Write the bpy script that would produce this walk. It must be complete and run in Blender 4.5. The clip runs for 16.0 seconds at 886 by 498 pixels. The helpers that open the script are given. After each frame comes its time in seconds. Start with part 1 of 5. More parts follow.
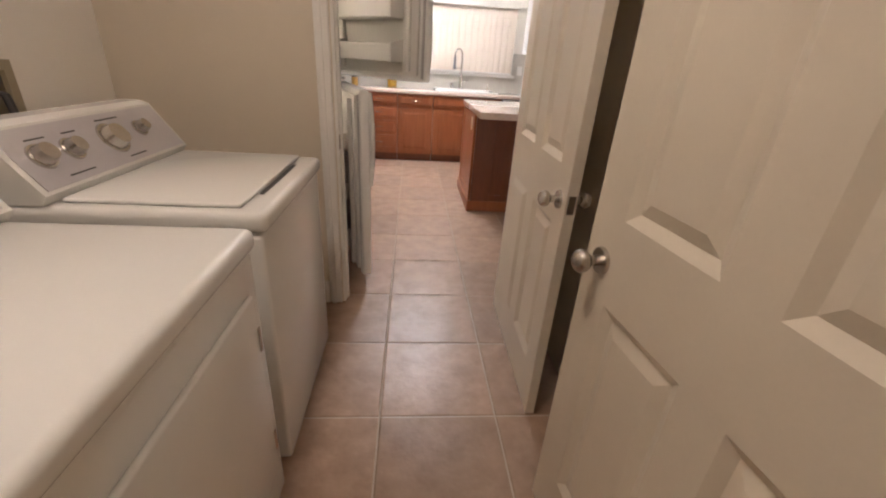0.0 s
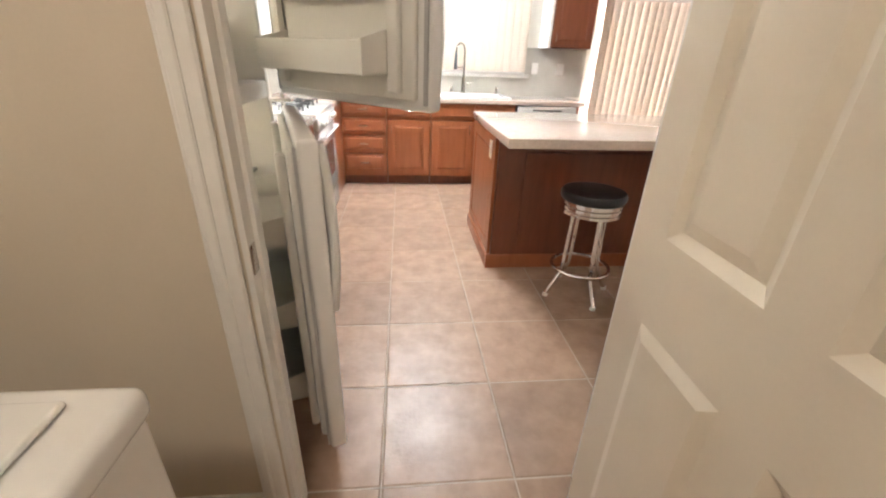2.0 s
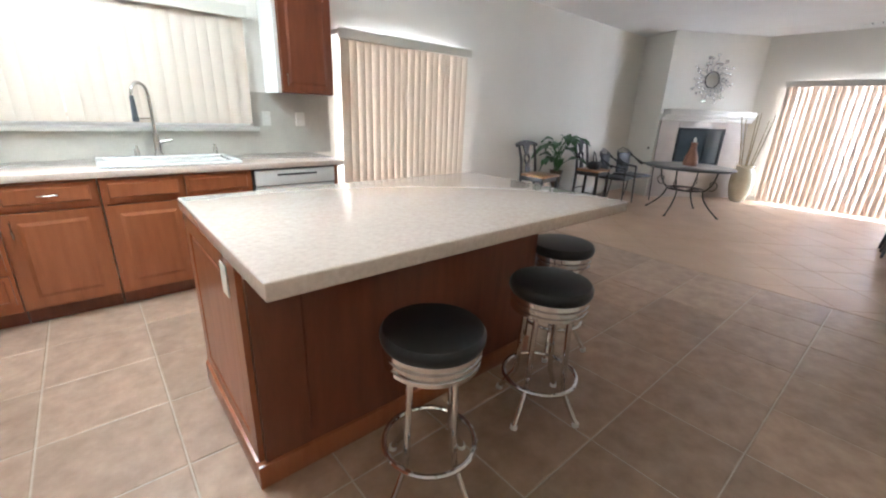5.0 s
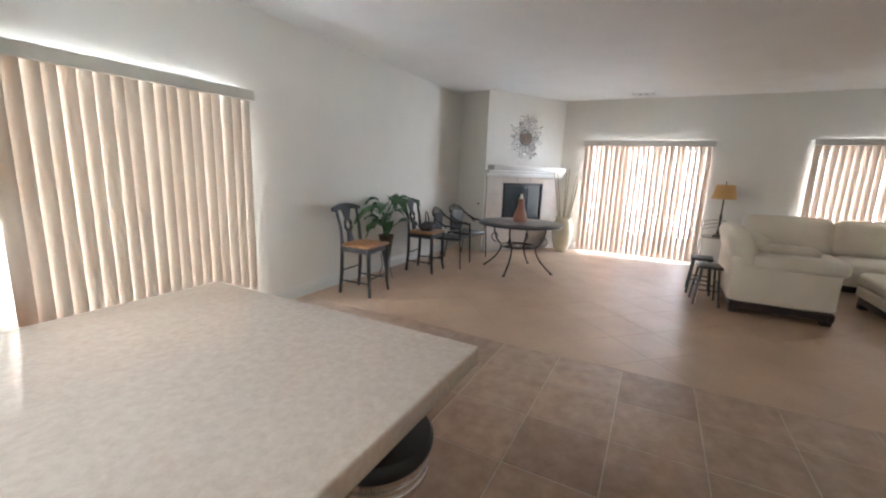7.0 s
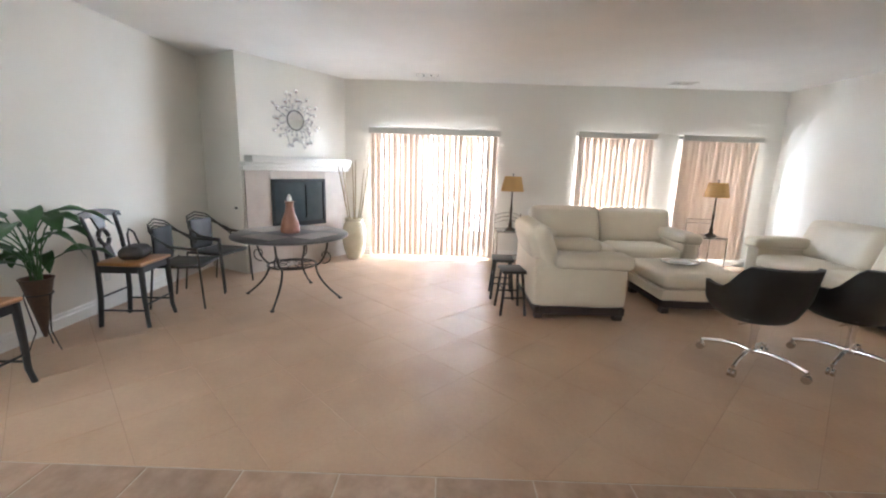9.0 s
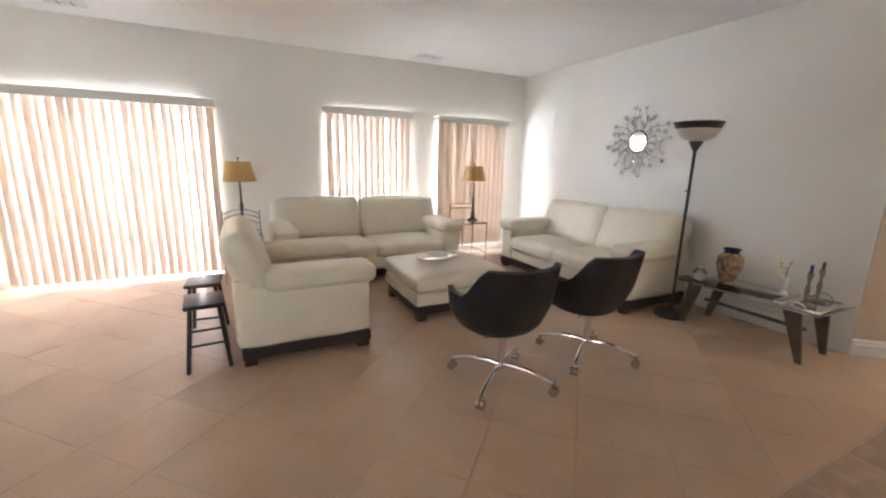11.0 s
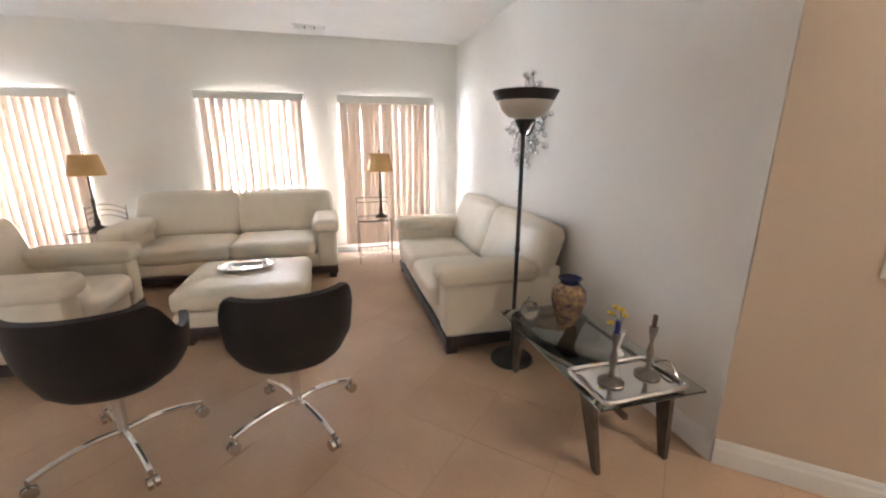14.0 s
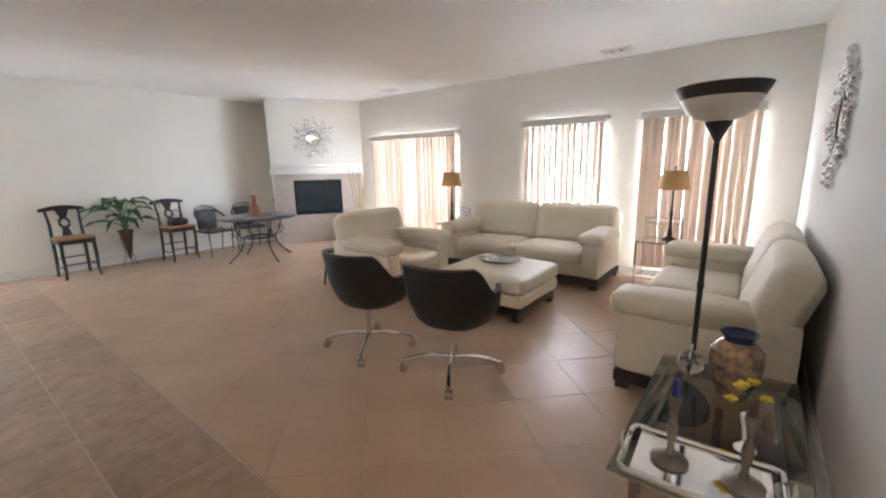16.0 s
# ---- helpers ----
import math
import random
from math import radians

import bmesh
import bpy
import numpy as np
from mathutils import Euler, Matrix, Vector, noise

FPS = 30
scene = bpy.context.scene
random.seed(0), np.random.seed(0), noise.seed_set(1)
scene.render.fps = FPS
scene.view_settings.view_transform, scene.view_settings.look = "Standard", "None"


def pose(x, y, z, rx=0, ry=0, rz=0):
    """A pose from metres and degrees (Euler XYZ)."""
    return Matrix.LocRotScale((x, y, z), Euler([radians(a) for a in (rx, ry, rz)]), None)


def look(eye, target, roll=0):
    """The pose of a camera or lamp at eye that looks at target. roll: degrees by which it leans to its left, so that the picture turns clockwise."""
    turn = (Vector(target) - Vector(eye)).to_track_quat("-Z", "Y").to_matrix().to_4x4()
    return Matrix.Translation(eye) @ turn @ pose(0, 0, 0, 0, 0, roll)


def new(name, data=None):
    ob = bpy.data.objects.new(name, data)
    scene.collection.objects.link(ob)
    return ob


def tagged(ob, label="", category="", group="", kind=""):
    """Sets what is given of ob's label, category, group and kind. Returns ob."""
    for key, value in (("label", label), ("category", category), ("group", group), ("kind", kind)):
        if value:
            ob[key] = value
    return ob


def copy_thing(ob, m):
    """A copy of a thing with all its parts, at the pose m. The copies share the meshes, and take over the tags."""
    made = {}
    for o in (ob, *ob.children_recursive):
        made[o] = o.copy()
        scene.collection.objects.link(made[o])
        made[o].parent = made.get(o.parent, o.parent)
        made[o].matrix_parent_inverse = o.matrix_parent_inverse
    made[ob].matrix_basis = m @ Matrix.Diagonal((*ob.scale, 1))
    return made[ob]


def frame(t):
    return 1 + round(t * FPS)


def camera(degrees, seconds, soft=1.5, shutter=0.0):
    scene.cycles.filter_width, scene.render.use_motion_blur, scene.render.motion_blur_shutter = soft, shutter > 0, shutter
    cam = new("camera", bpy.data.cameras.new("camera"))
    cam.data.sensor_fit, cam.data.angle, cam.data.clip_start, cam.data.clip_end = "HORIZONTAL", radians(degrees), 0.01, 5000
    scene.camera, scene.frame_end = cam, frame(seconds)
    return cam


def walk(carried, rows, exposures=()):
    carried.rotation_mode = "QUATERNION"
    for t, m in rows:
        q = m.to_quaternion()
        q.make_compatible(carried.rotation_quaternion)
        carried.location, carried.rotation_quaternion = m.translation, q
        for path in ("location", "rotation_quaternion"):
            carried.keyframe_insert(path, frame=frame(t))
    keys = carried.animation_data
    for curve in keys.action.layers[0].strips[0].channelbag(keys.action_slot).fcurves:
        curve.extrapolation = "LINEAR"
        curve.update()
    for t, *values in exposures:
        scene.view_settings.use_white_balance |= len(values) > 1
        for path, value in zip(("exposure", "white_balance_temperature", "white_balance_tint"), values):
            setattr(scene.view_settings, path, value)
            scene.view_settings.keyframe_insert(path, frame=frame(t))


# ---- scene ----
cam = camera(95.0, 16.0, soft=2.1)
PATH = [
    (0, (-0.152, -0.15, 1.276), (0.024, 1.659, 0.441), 3.8),
    (0.5, (-0.137, 0.239, 1.279), (-0.125, 2.068, 0.471), 3.5),
    (1, (-0.188, 0.596, 1.299), (-0.108, 2.414, 0.469), 3.1),
    (1.5, (-0.177, 0.879, 1.313), (-0.063, 2.694, 0.479), 2.2),
    (2, (-0.161, 1.048, 1.313), (0.033, 2.846, 0.458), 2.1),
    (2.5, (-0.203, 1.221, 1.311), (0.089, 3.003, 0.452), 1.7),
    (3, (-0.211, 1.388, 1.309), (0.202, 3.142, 0.441), 1.1),
    (3.5, (-0.156, 1.588, 1.293), (0.425, 3.308, 0.453), 1.3),
    (4, (-0.062, 1.806, 1.309), (0.749, 3.448, 0.506), 2.1),
    (4.5, (0.024, 2.006, 1.31), (1.062, 3.552, 0.579), 2.5),
    (5, (0.135, 2.238, 1.345), (1.38, 3.666, 0.703), 2.3),
    (5.2, (0.189, 2.343, 1.332), (1.513, 3.727, 0.753), 2.5),
    (7.3, (1.457, 2.831, 1.43), (3.248, 3.637, 1.055), 2.5),
    (7.5, (1.614, 2.854, 1.426), (3.438, 3.582, 1.051), 3.0),
    (8, (2.023, 2.894, 1.378), (3.924, 3.409, 1.03), 3.1),
    (8.5, (2.372, 2.87, 1.398), (4.317, 3.165, 1.041), 2.4),
    (9, (2.671, 2.861, 1.439), (4.633, 2.873, 1.051), 1.8),
    (9.5, (2.994, 2.78, 1.395), (4.934, 2.477, 1.019), 1.2),
    (10, (3.262, 2.619, 1.404), (5.125, 2.005, 1.013), 0.7),
    (10.2, (3.37, 2.473, 1.406), (5.209, 1.786, 1.022), 1.0),
    (12.3, (3.77, 0.862, 1.434), (5.43, -0.14, 0.944), 1.7),
    (12.5, (3.76, 0.665, 1.436), (5.441, -0.298, 0.942), 1.4),
    (13, (3.664, 0.191, 1.447), (5.412, -0.64, 0.944), 0.9),
    (13.5, (3.662, -0.253, 1.461), (5.462, -0.966, 0.961), 0.7),
    (14, (3.616, -0.627, 1.505), (5.484, -1.128, 0.994), 0.3),
    (14.5, (3.627, -1.08, 1.452), (5.55, -1.328, 0.959), -0.4),
    (15, (3.64, -1.475, 1.435), (5.58, -1.334, 0.969), -0.9),
    (15.5, (3.539, -1.756, 1.43), (5.327, -0.979, 0.986), -1.3),
    (16, (3.564, -1.967, 1.453), (5.113, -0.767, 1.053), -1.1),
]
walk(cam, [(t, look(eye, target, roll)) for t, eye, target, roll in PATH],
     [(0, 1.15, 6050, 24), (1, 1.5, 6000, 20), (3, 1.75, 5650, 14), (4, 1.65, 5350, 10), (5, 1.3, 5350, 9), (7.5, 1.2, 5400, 7),
      (8.5, 1.55, 5400, 7), (10, 1.75, 5400, 8), (12.5, 1.9, 5650, 10), (14.5, 1.95, 5550, 10), (16, 1.75, 5400, 9)])

# ---- light ----
world = bpy.data.worlds.new("sky")
world.use_nodes = True
scene.world = world
_nt = world.node_tree
_sky = _nt.nodes.new("ShaderNodeTexSky")
_sky.sky_type = "NISHITA"
_sky.sun_disc = False
_sky.sun_elevation = radians(52)
_sky.sun_rotation = radians(230)
_nt.links.new(_sky.outputs[0], _nt.nodes["Background"].inputs[0])
_nt.nodes["Background"].inputs[1].default_value = 0.12


def lamp(name, kind, m, power, color, sx=1.0, sy=1.0):
    d = bpy.data.lights.new(name, kind)
    d.energy, d.color = power, color
    if kind == "AREA":
        d.shape, d.size, d.size_y = "RECTANGLE", sx, sy
    ob = new(name, d)
    ob.matrix_world = m
    return ob


sun = lamp("sun", "SUN", look((-6, -5, 10), (0, 0, 0)), 3.0, (1.0, 0.95, 0.88))
sun.data.angle = radians(0.5)
# sky light at the real window openings
SKYC = (0.95, 0.975, 1.0)
lamp("sky_sink_window", "AREA", look((0.48, 6.62, 1.65), (0.48, 5.0, 1.45)), 3.5, SKYC, 1.5, 0.85)
lamp("sky_kitchen_slider", "AREA", look((2.9, 6.75, 1.05), (2.9, 5.0, 1.0)), 140, SKYC, 1.5, 1.9)
lamp("sky_slider", "AREA", look((10.0, 3.1, 1.25), (8.6, 3.1, 1.0)), 150, SKYC, 1.9, 1.9)
lamp("sky_window_a", "AREA", look((10.0, 0.27, 1.25), (8.6, 0.27, 1.0)), 82, SKYC, 1.1, 1.8)
lamp("sky_window_b", "AREA", look((10.0, -1.34, 1.25), (8.6, -1.34, 1.0)), 62, SKYC, 1.1, 1.8)

# ---- materials ----


def surf(name, c1, c2=None, scale=6.0, rough=0.5, metal=0.0, bump=0.0, fine=60.0, rand=0.0, coat=0.0, stretch=(1, 1, 1), spec=0.5):
    """Two-scale noise between two colours, fine relief, optional variation from piece to piece."""
    m = bpy.data.materials.new(name)
    m.use_nodes = True
    nt = m.node_tree
    n, l = nt.nodes, nt.links
    b = n["Principled BSDF"]
    c2 = c2 or tuple(c * 0.85 for c in c1)
    geo = n.new("ShaderNodeNewGeometry")
    mp = n.new("ShaderNodeMapping")
    mp.inputs["Scale"].default_value = stretch
    l.new(geo.outputs["Position"], mp.inputs["Vector"])
    big, small = n.new("ShaderNodeTexNoise"), n.new("ShaderNodeTexNoise")
    big.inputs["Scale"].default_value, big.inputs["Detail"].default_value = scale, 4
    small.inputs["Scale"].default_value, small.inputs["Detail"].default_value = fine, 3
    for t in (big, small):
        l.new(mp.outputs[0], t.inputs["Vector"])
    mx = n.new("ShaderNodeMath")
    mx.operation = "MULTIPLY_ADD"
    l.new(small.outputs["Fac"], mx.inputs[0])
    mx.inputs[1].default_value = 0.35
    l.new(big.outputs["Fac"], mx.inputs[2])
    rng = n.new("ShaderNodeMapRange")
    rng.inputs[1].default_value, rng.inputs[2].default_value = 0.45, 0.9
    l.new(mx.outputs[0], rng.inputs[0])
    mix = n.new("ShaderNodeMix")
    mix.data_type = "RGBA"
    mix.inputs[6].default_value, mix.inputs[7].default_value = (*c1, 1), (*c2, 1)
    l.new(rng.outputs[0], mix.inputs[0])
    col = mix.outputs[2]
    if rand:
        oi = n.new("ShaderNodeObjectInfo")
        r2 = n.new("ShaderNodeMapRange")
        r2.inputs[3].default_value, r2.inputs[4].default_value = 1 - rand, 1 + rand
        l.new(oi.outputs["Random"], r2.inputs[0])
        hv = n.new("ShaderNodeHueSaturation")
        l.new(r2.outputs[0], hv.inputs["Value"])
        l.new(col, hv.inputs["Color"])
        col = hv.outputs[0]
    l.new(col, b.inputs["Base Color"])
    rr = n.new("ShaderNodeMapRange")
    rr.inputs[3].default_value, rr.inputs[4].default_value = max(0.02, rough * 0.85), min(1, rough * 1.15)
    l.new(big.outputs["Fac"], rr.inputs[0])
    l.new(rr.outputs[0], b.inputs["Roughness"])
    b.inputs["Metallic"].default_value = metal
    b.inputs["Coat Weight"].default_value = coat
    b.inputs["Specular IOR Level"].default_value = spec
    if bump:
        bp = n.new("ShaderNodeBump")
        bp.inputs["Strength"].default_value, bp.inputs["Distance"].default_value = bump, 0.004
        l.new(mx.outputs[0], bp.inputs["Height"])
        l.new(bp.outputs[0], b.inputs["Normal"])
    return m


def glass(name, tint=(1, 1, 1), rough=0.0):
    m = bpy.data.materials.new(name)
    m.use_nodes = True
    b = m.node_tree.nodes["Principled BSDF"]
    b.inputs["Base Color"].default_value = (*tint, 1)
    b.inputs["Transmission Weight"].default_value, b.inputs["Roughness"].default_value, b.inputs["IOR"].default_value = 1, rough, 1.45
    return m


def blindmat(name, c, through_share):
    """Vinyl slat that lets part of the daylight through."""
    m = bpy.data.materials.new(name)
    m.use_nodes = True
    n, l = m.node_tree.nodes, m.node_tree.links
    b = n["Principled BSDF"]
    b.inputs["Base Color"].default_value, b.inputs["Roughness"].default_value = (*c, 1), 0.45
    tr = n.new("ShaderNodeBsdfTranslucent")
    tr.inputs[0].default_value = (c[0], c[1] * 0.95, c[2] * 0.88, 1)
    mix = n.new("ShaderNodeMixShader")
    mix.inputs[0].default_value = through_share
    l.new(b.outputs[0], mix.inputs[1])
    l.new(tr.outputs[0], mix.inputs[2])
    l.new(mix.outputs[0], n["Material Output"].inputs[0])
    return m


def glow(name, c, strength):
    m = bpy.data.materials.new(name)
    m.use_nodes = True
    b = m.node_tree.nodes["Principled BSDF"]
    b.inputs["Base Color"].default_value = (*c, 1)
    b.inputs["Emission Color"].default_value, b.inputs["Emission Strength"].default_value = (*c, 1), strength
    return m


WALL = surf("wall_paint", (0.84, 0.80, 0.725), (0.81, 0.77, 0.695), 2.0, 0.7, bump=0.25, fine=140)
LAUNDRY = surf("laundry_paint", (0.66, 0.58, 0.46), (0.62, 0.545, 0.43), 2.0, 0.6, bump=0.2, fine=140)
CEIL = surf("ceiling_paint", (0.85, 0.83, 0.79), (0.82, 0.80, 0.76), 3.0, 0.8, bump=0.4, fine=90)
TRIM = surf("white_trim_paint", (0.80, 0.78, 0.73), (0.76, 0.74, 0.69), 4.0, 0.35)
DOORP = surf("door_paint", (0.74, 0.67, 0.55), (0.70, 0.63, 0.51), 4.0, 0.38, bump=0.1, fine=120)
TILE_K = surf("slate_look_tile", (0.45, 0.31, 0.215), (0.32, 0.21, 0.142), 9.0, 0.36, bump=1.0, fine=30, rand=0.12)
TILE_L = surf("sand_tile", (0.55, 0.375, 0.245), (0.46, 0.305, 0.195), 2.2, 0.36, bump=0.15, fine=40, rand=0.025)
GROUT_K = surf("pale_grout", (0.56, 0.47, 0.37), (0.47, 0.39, 0.30), 12, 0.8)
GROUT_L = surf("brown_grout", (0.43, 0.29, 0.19), (0.38, 0.255, 0.165), 12, 0.8)
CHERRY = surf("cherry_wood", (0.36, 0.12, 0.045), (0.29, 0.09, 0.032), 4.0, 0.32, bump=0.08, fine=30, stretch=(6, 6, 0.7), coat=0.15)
# the same cherry with shade put into its colour
CHERRY_D = surf("shaded_cherry_wood", (0.20, 0.062, 0.028), (0.14, 0.042, 0.019), 4.0, 0.3, fine=30, stretch=(6, 6, 0.7), coat=0.15)
COUNTER = surf("speckled_stone_top", (0.72, 0.60, 0.51), (0.62, 0.495, 0.41), 55.0, 0.08, fine=210, coat=0.3)
SPLASH = surf("travertine_splash", (0.55, 0.52, 0.45), (0.46, 0.43, 0.37), 5.0, 0.4)
WHITE_EN = surf("white_enamel", (0.80, 0.79, 0.75), (0.78, 0.77, 0.73), 3.0, 0.18, coat=0.3)
WHITE_PL = surf("white_plastic", (0.75, 0.73, 0.67), (0.72, 0.70, 0.64), 3.0, 0.4)
GREY_PL = surf("silver_panel", (0.60, 0.58, 0.60), (0.54, 0.52, 0.54), 3.0, 0.34, metal=0.4)
DARK_IN = surf("dark_interior", (0.05, 0.045, 0.04), (0.03, 0.03, 0.03), 3.0, 0.5)
CHROME = surf("chrome", (0.82, 0.82, 0.83), (0.75, 0.75, 0.76), 8.0, 0.10, metal=1)
NICKEL = surf("brushed_nickel", (0.58, 0.55, 0.50), (0.5, 0.47, 0.43), 8.0, 0.25, metal=1)
BLACKV = surf("black_vinyl", (0.018, 0.017, 0.018), (0.012, 0.012, 0.012), 8.0, 0.38, bump=0.15, fine=150)
BLACKL = surf("black_leather", (0.02, 0.018, 0.018), (0.012, 0.011, 0.011), 6.0, 0.45, bump=0.3, fine=160)
BLACKW = surf("black_painted_wood", (0.022, 0.02, 0.02), (0.035, 0.03, 0.027), 6.0, 0.35)
BLACKM = surf("black_iron", (0.03, 0.028, 0.027), (0.05, 0.045, 0.04), 9.0, 0.42, metal=0.4)
OAK = surf("honey_oak", (0.45, 0.22, 0.08), (0.34, 0.15, 0.05), 5.0, 0.32, fine=40, stretch=(1, 7, 1))
CREAM = surf("cream_leather", (0.76, 0.67, 0.52), (0.70, 0.61, 0.47), 3.0, 0.40, bump=0.25, fine=70)
ESPRESSO = surf("espresso_wood", (0.045, 0.03, 0.025), (0.03, 0.02, 0.018), 6.0, 0.35)
BLIND = blindmat("vinyl_slat", (0.72, 0.62, 0.51), 0.09)
BLIND_E = blindmat("peach_vinyl_slat", (0.74, 0.62, 0.52), 0.13)
VALANCE = surf("cream_valance", (0.72, 0.68, 0.60), (0.69, 0.65, 0.57), 3.0, 0.4)
PANE = glass("window_glass")
STONE_FP = surf("fireplace_tile", (0.50, 0.44, 0.38), (0.43, 0.37, 0.32), 5.0, 0.4, bump=0.1)
FIREBLK = surf("firebox_black", (0.02, 0.022, 0.025), (0.03, 0.032, 0.035), 5.0, 0.25)
CERAMIC = surf("ivory_ceramic", (0.72, 0.66, 0.50), (0.60, 0.52, 0.36), 7.0, 0.25, coat=0.3)
STUCCO = surf("tan_stucco", (0.55, 0.33, 0.19), (0.48, 0.28, 0.16), 2.0, 0.9, bump=0.4, fine=60)
PATIO = surf("patio_concrete", (0.55, 0.52, 0.47), (0.47, 0.44, 0.40), 1.5, 0.9)

# ---- mesh tools ----


def box(bm, x0, x1, y0, y1, z0, z1, r=0.0, seg=2):
    """A box, its edges rounded by r."""
    m = Matrix.Translation(((x0 + x1) / 2, (y0 + y1) / 2, (z0 + z1) / 2)) @ Matrix.Diagonal((abs(x1 - x0), abs(y1 - y0), abs(z1 - z0), 1))
    vs = bmesh.ops.create_cube(bm, size=1, matrix=m)["verts"]
    if r:
        es = list({e for v in vs for e in v.link_edges})
        out = bmesh.ops.bevel(bm, geom=es, offset=r, segments=seg, profile=0.5, affect="EDGES", clamp_overlap=True)
        vs = list({v for v in vs if v.is_valid} | set(out["verts"]))
    return vs


def cyl(bm, p0, p1, r0, r1=None, n=12):
    p0, p1 = Vector(p0), Vector(p1)
    d = p1 - p0
    m = Matrix.Translation((p0 + p1) / 2) @ d.to_track_quat("Z", "Y").to_matrix().to_4x4()
    return bmesh.ops.create_cone(bm, cap_ends=True, segments=n, radius1=r0, radius2=r0 if r1 is None else r1, depth=d.length, matrix=m)["verts"]


def ball(bm, c, r, n=10, sz=1.0):
    return bmesh.ops.create_uvsphere(bm, u_segments=n, v_segments=max(6, n // 2 + 2), radius=r, matrix=Matrix.Translation(c) @ Matrix.Diagonal((1, 1, sz, 1)))["verts"]


def lathe(bm, prof, n=24, c=(0, 0, 0)):
    """A turned shape from (radius, height) pairs."""
    rings = []
    for r, z in prof:
        r = max(r, 0.0005)
        rings.append([bm.verts.new((c[0] + r * math.cos(2 * math.pi * i / n), c[1] + r * math.sin(2 * math.pi * i / n), c[2] + z)) for i in range(n)])
    for a, b in zip(rings, rings[1:]):
        for i in range(n):
            bm.faces.new((a[i], a[(i + 1) % n], b[(i + 1) % n], b[i]))
    bm.faces.new(rings[0][::-1])
    bm.faces.new(rings[-1])


def tube(bm, pts, r, n=8, closed=False):
    """A round bar along points."""
    pts = [Vector(p) for p in pts]
    k = len(pts)
    rings = []
    up = Vector((0.13, 0.21, 0.97))
    for i, p in enumerate(pts):
        a = pts[(i - 1) % k] if closed or i else p
        b = pts[(i + 1) % k] if closed or i < k - 1 else p
        t = (b - a).normalized()
        u = t.cross(up)
        if u.length < 1e-3:
            u = t.cross(Vector((1, 0, 0)))
        u.normalize()
        w = t.cross(u)
        rr = r[i] if isinstance(r, (list, tuple)) else r
        rings.append([bm.verts.new(p + rr * (math.cos(2 * math.pi * j / n) * u + math.sin(2 * math.pi * j / n) * w)) for j in range(n)])
    for i in range(k if closed else k - 1):
        a, b = rings[i], rings[(i + 1) % k]
        for j in range(n):
            bm.faces.new((a[j], a[(j + 1) % n], b[(j + 1) % n], b[j]))
    if not closed:
        bm.faces.new(rings[0][::-1])
        bm.faces.new(rings[-1])


def circle(cx, cy, z, r, n=28, a0=0.0, a1=2 * math.pi):
    full = abs(a1 - a0 - 2 * math.pi) < 1e-6
    return [(cx + r * math.cos(a0 + (a1 - a0) * i / (n if full else n - 1)), cy + r * math.sin(a0 + (a1 - a0) * i / (n if full else n - 1)), z) for i in range(n)]


def bend(p0, p1, p2, n=10):
    """Points on a curve from p0 to p2, drawn towards p1."""
    p0, p1, p2 = Vector(p0), Vector(p1), Vector(p2)
    return [(1 - t) ** 2 * p0 + 2 * t * (1 - t) * p1 + t * t * p2 for t in (i / (n - 1) for i in range(n))]


def slab(bm, w, h, t, rects, inset=0.018, depth=0.010, field=0.030):
    """An upright panelled leaf in the plane x-z, y from 0 to t; rects: (x0, x1, z0, z1) of its raised panels, on both faces."""
    xs = sorted({0, w, *(v for r in rects for v in r[:2])})
    zs = sorted({0, h, *(v for r in rects for v in r[2:])})
    picked, grids = [], []
    for y, flip in ((0, False), (t, True)):
        g = {(i, j): bm.verts.new((x, y, z)) for i, x in enumerate(xs) for j, z in enumerate(zs)}
        grids.append(g)
        for i in range(len(xs) - 1):
            for j in range(len(zs) - 1):
                q = [g[i, j], g[i + 1, j], g[i + 1, j + 1], g[i, j + 1]]
                f = bm.faces.new(q[::-1] if flip else q)
                for r in rects:
                    if r[0] <= xs[i] and xs[i + 1] <= r[1] and r[2] <= zs[j] and zs[j + 1] <= r[3]:
                        picked.append((f, r))
    groups = {}
    for f, r in picked:
        groups.setdefault((r, f.normal[1] > 0, f.calc_center_median()[1]), []).append(f)
    for fs in groups.values():
        bmesh.ops.inset_region(bm, faces=fs, thickness=inset, depth=-depth, use_even_offset=True)
        bmesh.ops.inset_region(bm, faces=fs, thickness=field, depth=depth * 0.7, use_even_offset=True)
    nx, nz = len(xs) - 1, len(zs) - 1
    rim = [(i, 0) for i in range(nx)] + [(nx, j) for j in range(nz)] + [(i, nz) for i in range(nx, 0, -1)] + [(0, j) for j in range(nz, 0, -1)]
    for a, b in zip(rim, rim[1:] + rim[:1]):
        bm.faces.new((grids[0][a], grids[1][a], grids[1][b], grids[0][b]))


def finish(bm, name, material, smooth=True, angle=35):
    bmesh.ops.recalc_face_normals(bm, faces=bm.faces)
    me = bpy.data.meshes.new(name)
    bm.to_mesh(me)
    bm.free()
    me.materials.append(material)
    if smooth:
        me.shade_smooth()
        me.set_sharp_from_angle(angle=radians(angle))
    return me


def solid(name, bm, material, label="", category="", group="", kind="", m=None, smooth=True):
    ob = new(name, finish(bm, name, material, smooth))
    if m is not None:
        ob.matrix_world = m
    return tagged(ob, label, category, group, kind)


